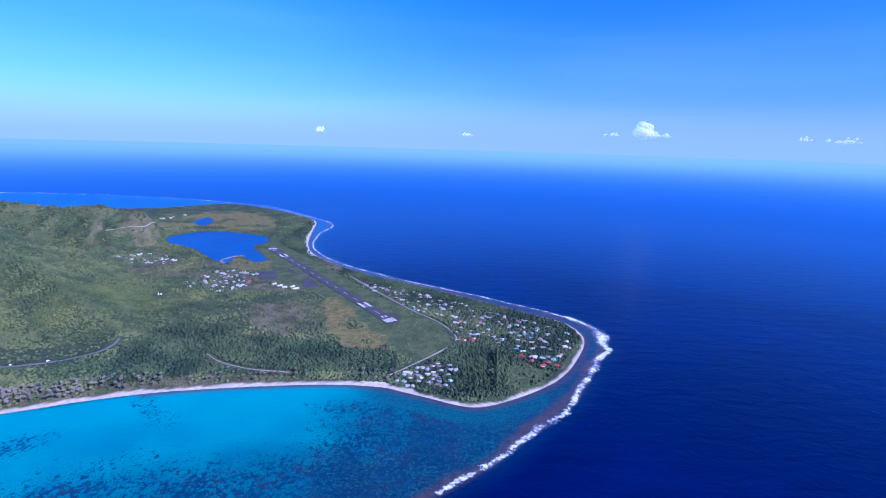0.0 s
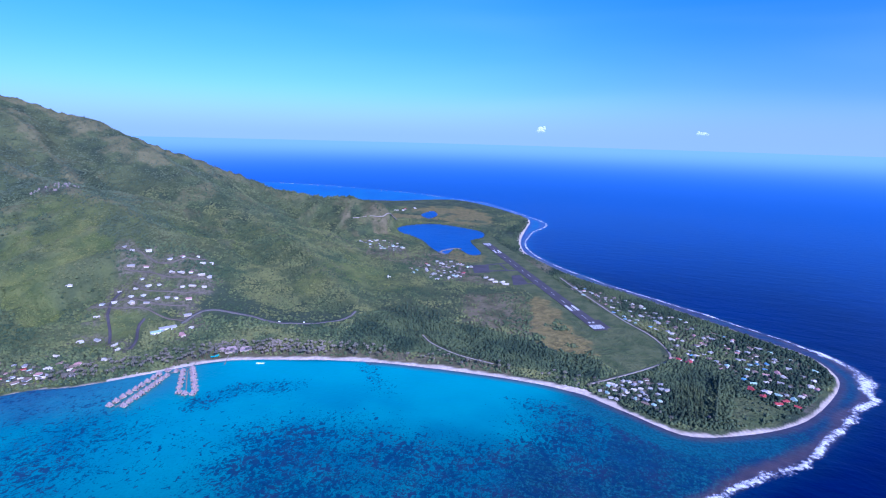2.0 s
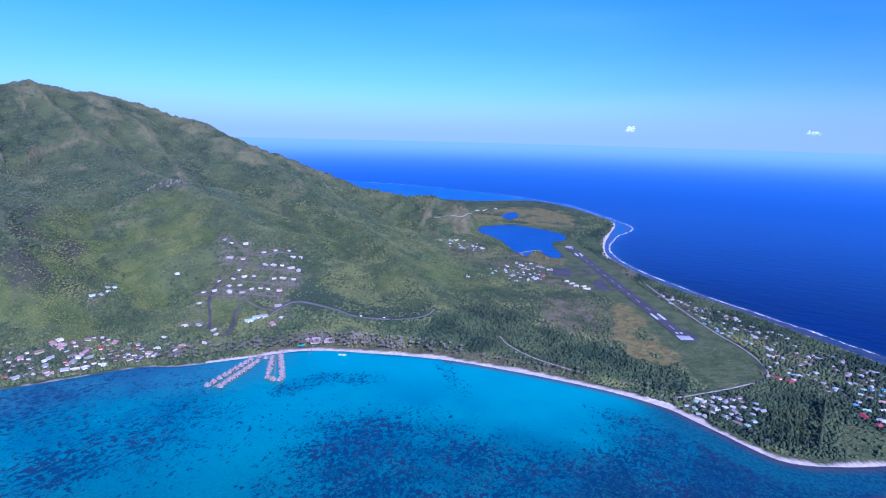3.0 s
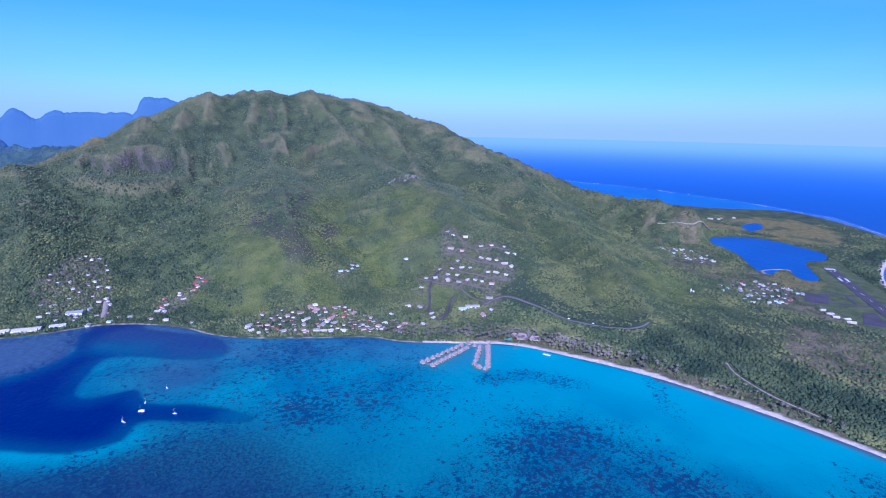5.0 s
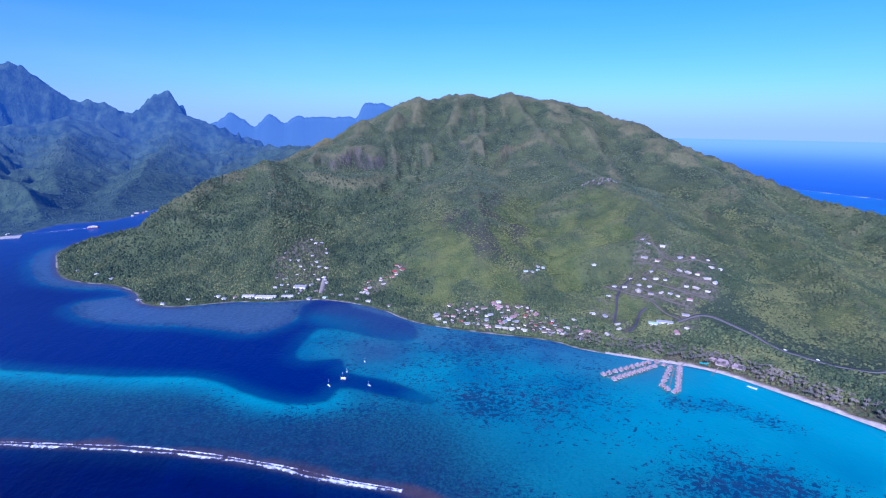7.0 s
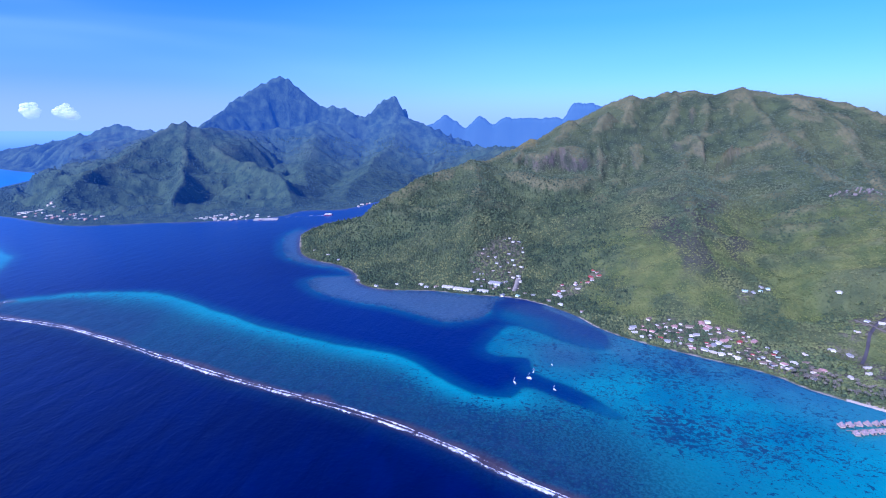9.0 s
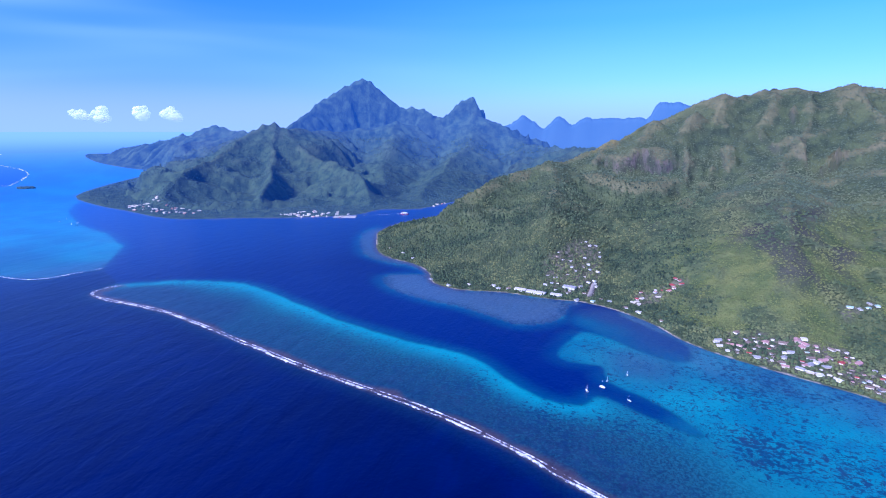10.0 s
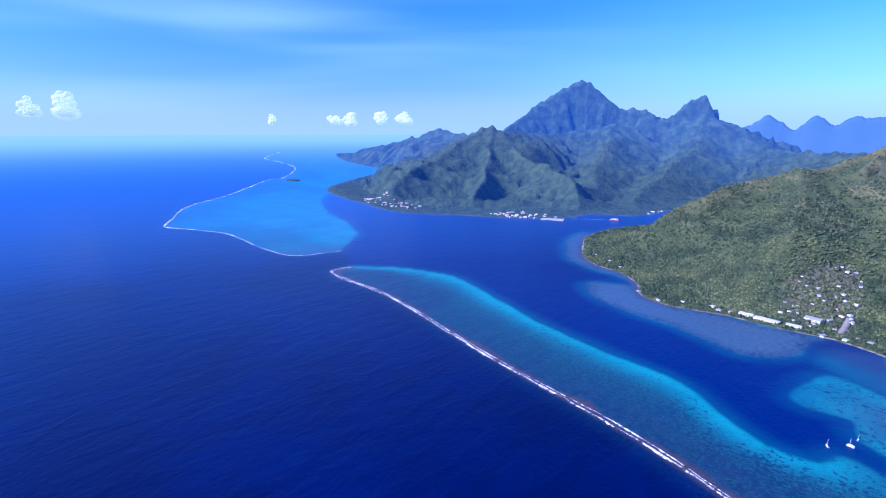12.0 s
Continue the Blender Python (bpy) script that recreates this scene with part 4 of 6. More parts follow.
def build_runway():
    along = (RUN_B - RUN_A).normalized()
    length = (RUN_B - RUN_A).length
    side = Vector((along.y, -along.x, 0))
    thing = tagged(new("runway"), "dark asphalt airfield runway with white painted markings", "runway", kind="structure")

    def slab(name, u, v, su, sv, z, mat, thick=0.3):
        p = RUN_A + along * u + side * v
        bm = bmesh.new()
        box(bm, p.x, p.y, z - thick / 2, sv, su, thick, math.atan2(along.y, along.x) - math.pi / 2)
        part(name, bm, mat, thing)

    slab("pavement_slab", length / 2, 0, length, 34, 3.40, ASPHALT, 1.2)
    slab("turning_pad", 40, 22, 60, 14, 3.36, ASPHALT, 1.2)
    for end in (0, 1):
        u = 22 if not end else length - 22
        for k in range(8):
            slab("threshold_bar", u, (k - 3.5) * 3.9, 26, 2.6, 3.46, WHITE_LINE, 0.06)
        u = 165 if not end else length - 165
        for v in (-9, 9):
            slab("aiming_mark", u, v, 44, 7, 3.46, WHITE_LINE, 0.06)
        u = 52 if not end else length - 52
        for v in (-5, 5):
            slab("designator_bar", u, v, 9, 5, 3.46, WHITE_LINE, 0.06)
    for k in range(13):
        slab("centre_dash", 90 + k * 68, 0, 30, 1.0, 3.46, WHITE_LINE, 0.06)
    for corners in (((-600, 1680), (-553, 1724), (-513, 1621), (-556, 1588)), ((-437, 1615), (-412, 1635), (-362, 1540), (-402, 1510))):
        bm = bmesh.new()
        solid(bm, [(x, y, z) for z in (3.30, 2.30) for x, y in corners], [(0, 3, 2, 1), (4, 5, 6, 7), (0, 1, 5, 4), (1, 2, 6, 5), (2, 3, 7, 6), (3, 0, 4, 7)])
        bmesh.ops.recalc_face_normals(bm, faces=bm.faces)
        part("apron", bm, ASPHALT, thing)
    for k, (x0, y0, x1, y1, wide) in enumerate(((-560, 1712, -492, 1790, 11), (-527, 1632, -430, 1703, 11), (-521, 1754, -468, 1675, 7), (-376, 1538, -338, 1560, 9))):
        bm = bmesh.new()
        box(bm, (x0 + x1) / 2, (y0 + y1) / 2, 2.70 + 0.03 * k, math.hypot(x1 - x0, y1 - y0), wide, 1.1, math.atan2(y1 - y0, x1 - x0))
        part("taxiway", bm, ASPHALT, thing)


build_runway()


# ---- surf ----
def foam_material():
    mat, n = material("white surf", 0.8, 0.2)
    n.set(n.shader.inputs["Base Color"], n.mix(n.noise(0.25, 4), (0.50, 0.52, 0.66), (0.82, 0.83, 0.90)))
    n.set(n.shader.inputs["Alpha"], n.math("MULTIPLY", n.step(n.math("ADD", n.math("ADD", n.math("MULTIPLY", n.noise(0.16, 5, 0.72), 0.7), n.math("MULTIPLY", n.noise(0.025, 2), 0.45)), n.math("MULTIPLY", n.attr("body"), 0.36)), 0.80, 1.02), 1.0))
    return mat


FOAM = foam_material()


def surf(line, width, seed, label, step=5.0, shift=0.0):
    """A ragged belt of breaking water along a reef; width at the points of the line."""
    curve = smooth(np.column_stack([np.array(line, float), np.array(width, float)]), 12)
    run = np.concatenate([[0], np.cumsum(np.hypot(*np.diff(curve[:, :2], axis=0).T))])
    at = np.arange(0, run[-1], step)
    c = np.column_stack([np.interp(at, run, curve[:, k]) for k in range(3)])
    way = np.gradient(c[:, :2], axis=0)
    way /= np.maximum(np.hypot(way[:, 0], way[:, 1]), 1e-6)[:, None]
    off = np.stack([-way[:, 1], way[:, 0]], 1)
    centre = c[:, :2] + off * ((grain(at, at * 0, 70, seed, 4) - 0.5) * c[:, 2] * 0.75 + shift)[:, None]
    wide = c[:, 2] * (0.45 + 1.2 * grain(at, at * 0 + 5, 45, seed + 3, 4))
    rows, body = [], []
    across = np.linspace(-1, 1, 9)
    for a in across:
        p = centre + off * (wide * a * 0.5)[:, None]
        crest = np.maximum(0, 1 - abs(a)) * (0.4 + 1.6 * grain(at, at * 0 + 9 + a, 12, seed + 6, 3))
        rows.append(np.column_stack([p, 0.15 + crest]))
        body.append(np.full(len(at), 1 - abs(a) ** 1.5))
    m = len(at)
    faces = [(k * m + i, k * m + i + 1, (k + 1) * m + i + 1, (k + 1) * m + i) for k in range(8) for i in range(m - 1)]
    ob = sheet("surf", drawn_in(np.vstack(rows)), faces, FOAM, body=np.concatenate(body))
    return tagged(ob, label, "surf", kind="stuff")


surf(REEF[:9], [16] * 9, 1, "thin white surf on the fringing reef")
surf(REEF[8:], [12, 16, 36, 52, 44, 26, 28, 26, 30, 30, 28, 26, 22], 2, "broad white surf breaking off the point")
surf(REEF_WEST[3:], [14, 12, 12, 11, 12, 11, 11, 11, 12, 12, 10, 6], 3, "white surf along the outer barrier reef")
surf(REEF_WEST[3:], [7, 6, 7, 7, 6, 6, 6, 6, 7, 7, 6, 4], 13, "thin broken surf rolling over the barrier reef", shift=-7.0)
surf(REEF_FAR[:16], [4, 10, 12, 12, 14, 18, 22, 18, 18, 20, 26, 18, 30, 30, 40, 40], 4, "distant white surf round the far lagoon", step=9)
surf(REEF_BEHIND, [14, 14, 16, 18, 18, 18], 6, "distant white surf beyond the cape", step=9)


# ---- woods ----
def crown_material(name, dark, light, pale, high=None):
    mat, n = material(name, 0.75, 0.25)
    island = n.add("ShaderNodeNewGeometry").outputs["Random Per Island"]
    colour = n.mix(n.step(island, 0.0, 0.75), dark, light)
    colour = n.mix(n.step(island, 0.84, 1.0, 0.0, 0.45), colour, pale)
    colour = n.mix(n.math("MULTIPLY", n.step(n.noise(0.006, 4, 0.6), 0.42, 0.62), 0.65), colour, pale)
    colour = n.mix(n.math("MULTIPLY", n.step(n.noise(0.011, 4, 0.6), 0.46, 0.60), 0.6), colour, n.mix(1.0, dark, (0.75, 0.95, 0.95), "MULTIPLY"))
    colour = n.mix(n.math("MULTIPLY", n.noise(0.9, 3), 0.5), colour, n.mix(1.0, colour, (0.35, 0.42, 0.42), "MULTIPLY"))
    # higher crowns shift to blue-grey: haze mixed into the leaf colour
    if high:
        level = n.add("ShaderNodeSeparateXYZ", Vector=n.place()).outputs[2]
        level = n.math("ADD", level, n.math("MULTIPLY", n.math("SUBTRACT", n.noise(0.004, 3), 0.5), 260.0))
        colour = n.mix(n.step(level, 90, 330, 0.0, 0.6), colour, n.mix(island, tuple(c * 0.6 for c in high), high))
    n.set(n.shader.inputs["Base Color"], colour)
    return mat


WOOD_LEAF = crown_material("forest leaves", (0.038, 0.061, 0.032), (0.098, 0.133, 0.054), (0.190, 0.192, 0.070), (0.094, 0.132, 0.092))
DARK_LEAF = crown_material("grove leaves", (0.012, 0.028, 0.018), (0.052, 0.084, 0.042), (0.092, 0.120, 0.050))
PALM_LEAF = crown_material("palm fronds", (0.100, 0.094, 0.074), (0.200, 0.172, 0.140), (0.290, 0.240, 0.205))
NEEDLES = crown_material("dark needles", (0.026, 0.046, 0.030), (0.052, 0.080, 0.044), (0.080, 0.104, 0.050))


LIME_LEAF = crown_material("thicket leaves", (0.078, 0.108, 0.032), (0.140, 0.168, 0.046), (0.200, 0.200, 0.064))
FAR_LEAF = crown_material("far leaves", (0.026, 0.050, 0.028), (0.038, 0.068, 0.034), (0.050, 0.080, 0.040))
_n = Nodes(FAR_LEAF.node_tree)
_s = FAR_LEAF.node_tree.nodes["Principled BSDF"]     # far backdrop: its haze is put into the leaves as emission
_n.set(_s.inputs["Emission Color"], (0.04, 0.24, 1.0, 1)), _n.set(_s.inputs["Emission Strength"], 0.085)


def ball():
    """A crown without its underside: two rings and a top."""
    turn = np.arange(5) * 1.2566
    low = np.stack([np.cos(turn), np.sin(turn), 0 * turn - 0.45], 1)
    mid = np.stack([0.86 * np.cos(turn + 0.63), 0.86 * np.sin(turn + 0.63), 0 * turn + 0.35], 1)
    v = np.vstack([low, mid, [(0, 0, 0.95)]])
    f = []
    for k in range(5):
        m = (k + 1) % 5
        f += [(k, m, 5 + k), (m, 5 + m, 5 + k), (5 + k, 5 + m, 10)]
    return v, np.array(f)


def tuft():
    """A far crown: one ring and a top."""
    turn = np.arange(5) * 1.2566
    v = np.vstack([np.stack([np.cos(turn), np.sin(turn), 0 * turn - 0.30], 1), [(0, 0, 0.95)]])
    return v, np.array([(k, (k + 1) % 5, 5) for k in range(5)])


def woods(name, x, y, size, tall, mat, label, seed, shape=ball):
    """Many tree crowns in one mesh: uneven clumps standing on the ground."""
    rng = np.random.default_rng(seed)
    z = on_grid(x, y, "z")
    v, f = shape()
    m = len(x)
    jitter = 1 + 0.5 * (rng.random((m, len(v))) - 0.5)
    turn = rng.random(m) * 6.28
    px = v[None, :, 0] * np.cos(turn)[:, None] - v[None, :, 1] * np.sin(turn)[:, None]
    py = v[None, :, 0] * np.sin(turn)[:, None] + v[None, :, 1] * np.cos(turn)[:, None]
    stretch = 0.8 + 0.4 * rng.random(m)
    out = np.stack([x[:, None] + px * jitter * (size * stretch)[:, None], y[:, None] + py * jitter * (size / stretch)[:, None],
                    z[:, None] + (tall * 0.40)[:, None] + v[None, :, 2] * jitter * (tall * 0.62)[:, None]], 2)
    faces = (f[None] + (np.arange(m) * len(v))[:, None, None]).reshape(-1, 3)
    ob = sheet(name, drawn_in(out.reshape(-1, 3)), faces, mat)
    return tagged(ob, label, "trees", kind="stuff")


def scatter(count, az, radii, seed):
    """Random places, spread evenly as they are seen from the eye."""
    rng = np.random.default_rng(seed)
    a = np.radians(rng.uniform(*az, count))
    r = radii[0] * (radii[1] / radii[0]) ** (rng.random(count) ** 0.9)
    return -np.sin(a) * r, np.cos(a) * r, rng


def within(line, count, gap, seed):
    """Places within an outline, at least a gap apart."""
    rng = np.random.default_rng(seed)
    line = np.array(line, float)
    lo, hi = line.min(0), line.max(0)
    out = []
    p = rng.uniform(lo, hi, (6000, 2))
    for x, y in p[inside(p, line)]:
        if len(out) < count and all(math.hypot(x - a, y - b) > gap for a, b in out):
            out.append((x, y))
    return out


PALE = ["white", "white", "grey", "grey", "green", "brown"]
# places, roof colours, seed, smallest and largest scale, facing
SETTLEMENTS = [
    (within(VILLAGE_EAST, 135, 9, 1), PALE + ["white", "grey", "brown", "pink", "grey", "blue"], 1, 0.40, 1.0, None),
    (within(VILLAGE_TIP, 34, 10, 2), PALE + ["green", "grey", "white"], 2, 0.5, 0.8, None),
    ([(180, 1040), (196, 1018), (228, 1012), (245, 1000), (215, 995), (58, 1125), (78, 1118)], ["red"], 3, 0.75, 1.15, None),
    ([(204, 1036)], ["white"], 4, 1.3, 1.35, None),
    (within(VILLAGE_LAKE, 50, 11, 5), PALE + ["grey", "red"], 5, 0.45, 1.05, None),
    (within(VILLAGE_VALLEY, 30, 15, 6), PALE, 6, 0.5, 1.0, None),
    ([(-502, 1544), (-480, 1530), (-460, 1512), (-440, 1520), (-424, 1500)], ["white"], 7, 1.0, 1.3, 33),
    (HILL_HOUSES, ["white", "white", "white", "grey", "white", "pink"], 8, 0.75, 1.1, None),
    (within(VILLAGE_WEST, 92, 11, 9), PALE + ["grey", "red", "pink", "pink", "brown", "white"], 9, 0.40, 1.15, None),
    (within(VILLAGE_TERRACE, 6, 16, 10), ["white", "grey", "green"], 10, 0.75, 1.15, None),
    (within(VILLAGE_LANE, 18, 11, 11), ["red", "white", "pink", "red"], 11, 0.7, 1.0, None),
    (within(VILLAGE_BAY, 34, 15, 12), PALE + ["brown", "grey"], 12, 0.45, 0.95, None),
    ([(-1384, -232), (-1392, -318), (-1752, -700), (-1690, -628), (-1632, -570), (-1400, -250), (-1388, -205), (-1345, 20), (-1352, 62), (-1420, -440), (-1372, -372), (-1366, 40), (-1318, 100), (-1290, 128), (-1245, 175), (-1345, -20)], PALE, 13, 0.75, 1.15, None),
    ([(-1465, 2743), (-1440, 2780), (-1452, 2830), (-1420, 2900)], ["white", "red"], 14, 1.2, 1.6, None),
]
HOUSE_PLACES = np.array([p for one in SETTLEMENTS for p in one[0]], float)


def build_woods():
    x, y, rng = scatter(400000, (-16.5, 124), (800, 3300), 11)
    m = on_grid(x, y, "inland") > np.where((x > -800) & (x < 350) & (y < 1100), 18, 9)
    x, y = x[m], y[m]
    m = ~inside(np.stack([x, y], 1), FAR_LAND)
    x, y = x[m], y[m]
    q = np.stack([x, y], 1)
    z, inland, relief = on_grid(x, y, "z"), on_grid(x, y, "inland"), on_grid(x, y, "relief")
    village, lawn, straw, scrub, lime, burnt, fern = land_fields(x, y, z, inland)
    pick = rng.random(len(x))
    run = nearest(q, np.array([RUN_A[:2], RUN_B[:2]]))[0]
    clear = (signed(q, AIRFIELD) > 0) | (signed(q, LAKE_LINE) > -8) | (signed(q, POND_LINE) > -8) | (run < 60)
    want = 1 - 0.20 * village - lawn - 1.3 * straw - 0.55 * scrub - 0.15 * lime - 0.5 * burnt - 0.85 * fern
    want *= 1 - 0.45 * ramp(z, 200, 480) * ramp(grain(x, y, 60, 36, 3), 0.44, 0.56)
    want *= 0.58 + 0.36 * ramp(grain(x, y, 75, 37, 3), 0.36, 0.50)
    want *= 1 - 0.7 * ramp(signed(q, GOLF), -20, 20)
    want *= 1 - 0.7 * (z < 20) * ramp(grain(x, y, 210, 35, 3), 0.42, 0.56) * (y > 1100) * (x < -330)
    palms = nearest(q, np.array(BEACH[1:8], float))[0]
    want *= 1 - 0.65 * ramp(palms, 75, 45)
    for line in ROADS:
        want[nearest(q, np.array(line, float))[0] < 9] = 0
    for hx, hy in HOUSE_PLACES:
        want[np.hypot(x - hx, y - hy) < 8.0] = 0
    keep = ~clear & (pick < want)
    grove = (inside(q, [(-600, 850), (-660, 1038), (-618, 1241), (-427, 1120), (-260, 1100), (-85, 1045), (-78, 945), (-291, 935), (-448, 915)])
             | inside(q, [(-40, 1000), (60, 1140), (300, 1200), (330, 1150), (240, 960), (120, 860), (40, 850), (-60, 900)])
             | (inland < 150) & (x > -700) & (y > 1150))
    r = np.hypot(x, y)
    size = (1.5 + r * 0.00085) * rng.uniform(0.5, 1.55, len(x))
    size *= 1 - 0.30 * ramp(z, 150, 400)
    tall = size * rng.uniform(0.9, 1.8, len(x))
    size = size * (1 - 0.1 * village)
    bright = keep & ~grove & (lime > 0.25 + 0.45 * rng.random(len(x)))
    woods("thicket", x[bright], y[bright], size[bright] * 0.65, tall[bright] * 0.6, LIME_LEAF, "bright yellow-green thicket on the lower slopes", 4, tuft)
    near = (r < 1250) | (village > 0.4)
    shady = keep & ~grove & ~bright & (rng.random(len(x)) < 0.62 * ramp(y, 420, 120) * ramp(z, 330, 170))
    woods("forest", x[shady], y[shady], size[shady] * 1.1, tall[shady] * 1.15, DARK_LEAF, "dark bluish-green forest on the slopes over the bay", 7, tuft)
    keep &= ~shady
    m = keep & ~grove & ~bright & near
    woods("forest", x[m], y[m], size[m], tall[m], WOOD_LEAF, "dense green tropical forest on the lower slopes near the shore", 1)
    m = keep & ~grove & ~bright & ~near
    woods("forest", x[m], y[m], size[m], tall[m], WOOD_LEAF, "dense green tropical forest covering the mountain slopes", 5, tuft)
    m = keep & grove & (r < 1350)
    woods("grove", x[m], y[m], size[m] * 0.95, tall[m] * 1.1, DARK_LEAF, "dark green coconut and ironwood grove on the flat", 2)
    m = keep & grove & (r >= 1350)
    woods("grove", x[m], y[m], size[m] * 0.95, tall[m] * 1.1, DARK_LEAF, "dark green coastal grove along the outer shore", 6, tuft)
    x, y, rng = scatter(15000, (84, 140), (2650, 5000), 12)
    z, inland = on_grid(x, y, "z"), on_grid(x, y, "inland")
    m = (inland > 30) & inside(np.stack([x, y], 1), FAR_LAND) & (z < 330)
    size = np.hypot(x, y) * 0.0012 * rng.uniform(0.7, 1.3, len(x))
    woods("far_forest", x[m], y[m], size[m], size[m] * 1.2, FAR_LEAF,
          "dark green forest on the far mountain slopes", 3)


build_woods()


# ---- trees that stand singly ----
def palm_tree(seed):
    rng = random.Random(seed)
    thing = tagged(new("palm_tree"), "tall coconut palm with greyish arching fronds by the beach", "palm tree", "palms along the beach")
    bm = bmesh.new()
    lean = (rng.uniform(-1.2, 1.2), rng.uniform(-1.2, 1.2))
    pts = [(0, 0, -0.5), (lean[0] * 0.3, lean[1] * 0.3, 3.5), (lean[0], lean[1], 8.5)]
    tube(bm, pts[0], pts[1], 0.32, 0.24)
    tube(bm, pts[1], pts[2], 0.24, 0.16)
    part("trunk", bm, BARK, thing)
    bm = bmesh.new()
    for k in range(11):
        a = k * 2.399 + rng.uniform(-0.2, 0.2)
        rise, reach = rng.uniform(-0.2, 1.6), rng.uniform(3.4, 4.6)
        c, s = math.cos(a), math.sin(a)
        spine = [(0, 0.25), (reach * 0.35, 0.6 + rise), (reach * 0.75, 0.2 + rise * 0.8), (reach, -1.4 + rise * 0.5)]
        wide = [0.15, 0.95, 0.8, 0.1]
        rows = []
        for (d, h), w in zip(spine, wide):
            x, y, z = lean[0] + c * d, lean[1] + s * d, 8.5 + h
            rows.append((bm.verts.new((x - s * w, y + c * w, z - 0.35 * w)), bm.verts.new((x, y, z)), bm.verts.new((x + s * w, y - c * w, z - 0.35 * w))))
        for a1, b1 in zip(rows, rows[1:]):
            bm.faces.new((a1[0], a1[1], b1[1], b1[0]))
            bm.faces.new((a1[1], a1[2], b1[2], b1[1]))
    part("crown", bm, PALM_LEAF, thing)
    return thing


def ironwood_tree(seed):
    rng = random.Random(seed)
    thing = tagged(new("ironwood_tree"), "tall dark ironwood tree with narrow feathery crown", "tree", "ironwoods on the point")
    bm = bmesh.new()
    tube(bm, (0, 0, -0.5), (0, 0, 9), 0.4, 0.2)
    tube(bm, (0, 0, 9), (0.3, 0.2, 17), 0.2, 0.05)
    for k in range(5):
        a, h = k * 2.4, 4 + k * 2.2
        tube(bm, (0, 0, h), (2.2 * math.cos(a), 2.2 * math.sin(a), h + 1.4), 0.12, 0.04, 4)
    part("trunk", bm, BARK, thing)
    bm = bmesh.new()
    for k in range(26):
        h = rng.uniform(3.5, 18.5)
        spread = 3.0 * (1 - ((h - 5) / 16) ** 2 if h > 5 else 0.8)
        a, d = rng.uniform(0, 6.28), abs(spread) * rng.uniform(0.2, 0.9)
        s = rng.uniform(0.9, 1.7)
        m = Matrix.Translation((d * math.cos(a), d * math.sin(a), h)) @ Matrix.Rotation(rng.uniform(0, 3), 4, "Z") @ Matrix.Diagonal((s, s * 0.8, s * 1.3, 1))
        for v in bmesh.ops.create_icosphere(bm, subdivisions=1, radius=1, matrix=m)["verts"]:
            v.co += Vector((rng.uniform(-0.3, 0.3), rng.uniform(-0.3, 0.3), rng.uniform(-0.3, 0.3)))
    part("crown", bm, NEEDLES, thing)
    return thing


def stand(thing, places, seed, lo=0.8, hi=1.2, sink=0.2):
    """Copies of things at places of the plan, each on the ground."""
    rng = random.Random(seed)
    things = thing if isinstance(thing, list) else [thing]
    free = list(things)
    p = np.array(places, float)
    z, _ = ground_height(p[:, 0], p[:, 1])
    for (x, y), h in zip(p, z):
        s = rng.uniform(lo, hi)
        m = pose(x, y, h - sink, 0, 0, rng.uniform(0, 360)) @ Matrix.Diagonal((s, s, s, 1))
        if free:
            free.pop().matrix_basis = m
        else:
            one = copy_thing(rng.choice(things), m)
            one.matrix_basis = m


def spread_along(line, count, seed, inner, outer):
    """Places beside a line, to its inland side."""
    rng = np.random.default_rng(seed)
    curve = smooth(line, 8)
    i = rng.integers(0, len(curve) - 1, 4000)
    p = curve[i] + (curve[i + 1] - curve[i]) * rng.random((4000, 1)) + rng.normal(size=(4000, 2)) * outer
    d = signed(p, COAST)
    out = []
    for x, y in p[(d > inner) & (d < outer)]:
        if len(out) < count and all((x - a) ** 2 + (y - b) ** 2 > 20 for a, b in out):
            out.append((x, y))
    return out


stand([palm_tree(k) for k in range(5)], spread_along([(-910, 520), (-842, 615), (-785, 700), (-730, 745), (-647, 785), (-590, 815)], 290, 5, 20, 80), 6)
stand([palm_tree(k + 9) for k in range(3)], spread_along([(-560, 825), (-391, 870), (-182, 898), (-60, 875), (38, 832)], 50, 7, 22, 60), 8)
_rng = np.random.default_rng(4)
_row = [(109 + 17 * k / 17, 876 + 168 * k / 17) for k in range(18)]
_lines = [(52 + 10.0 * i + _rng.normal() * 1.2, 868 + 8.5 * j + _rng.normal() * 1.5) for i in range(5) for j in range(16)]
stand([ironwood_tree(k) for k in range(4)], _row, 3, 0.95, 1.15)
stand([ironwood_tree(k + 7) for k in range(4)], _lines, 9, 0.45, 0.68)


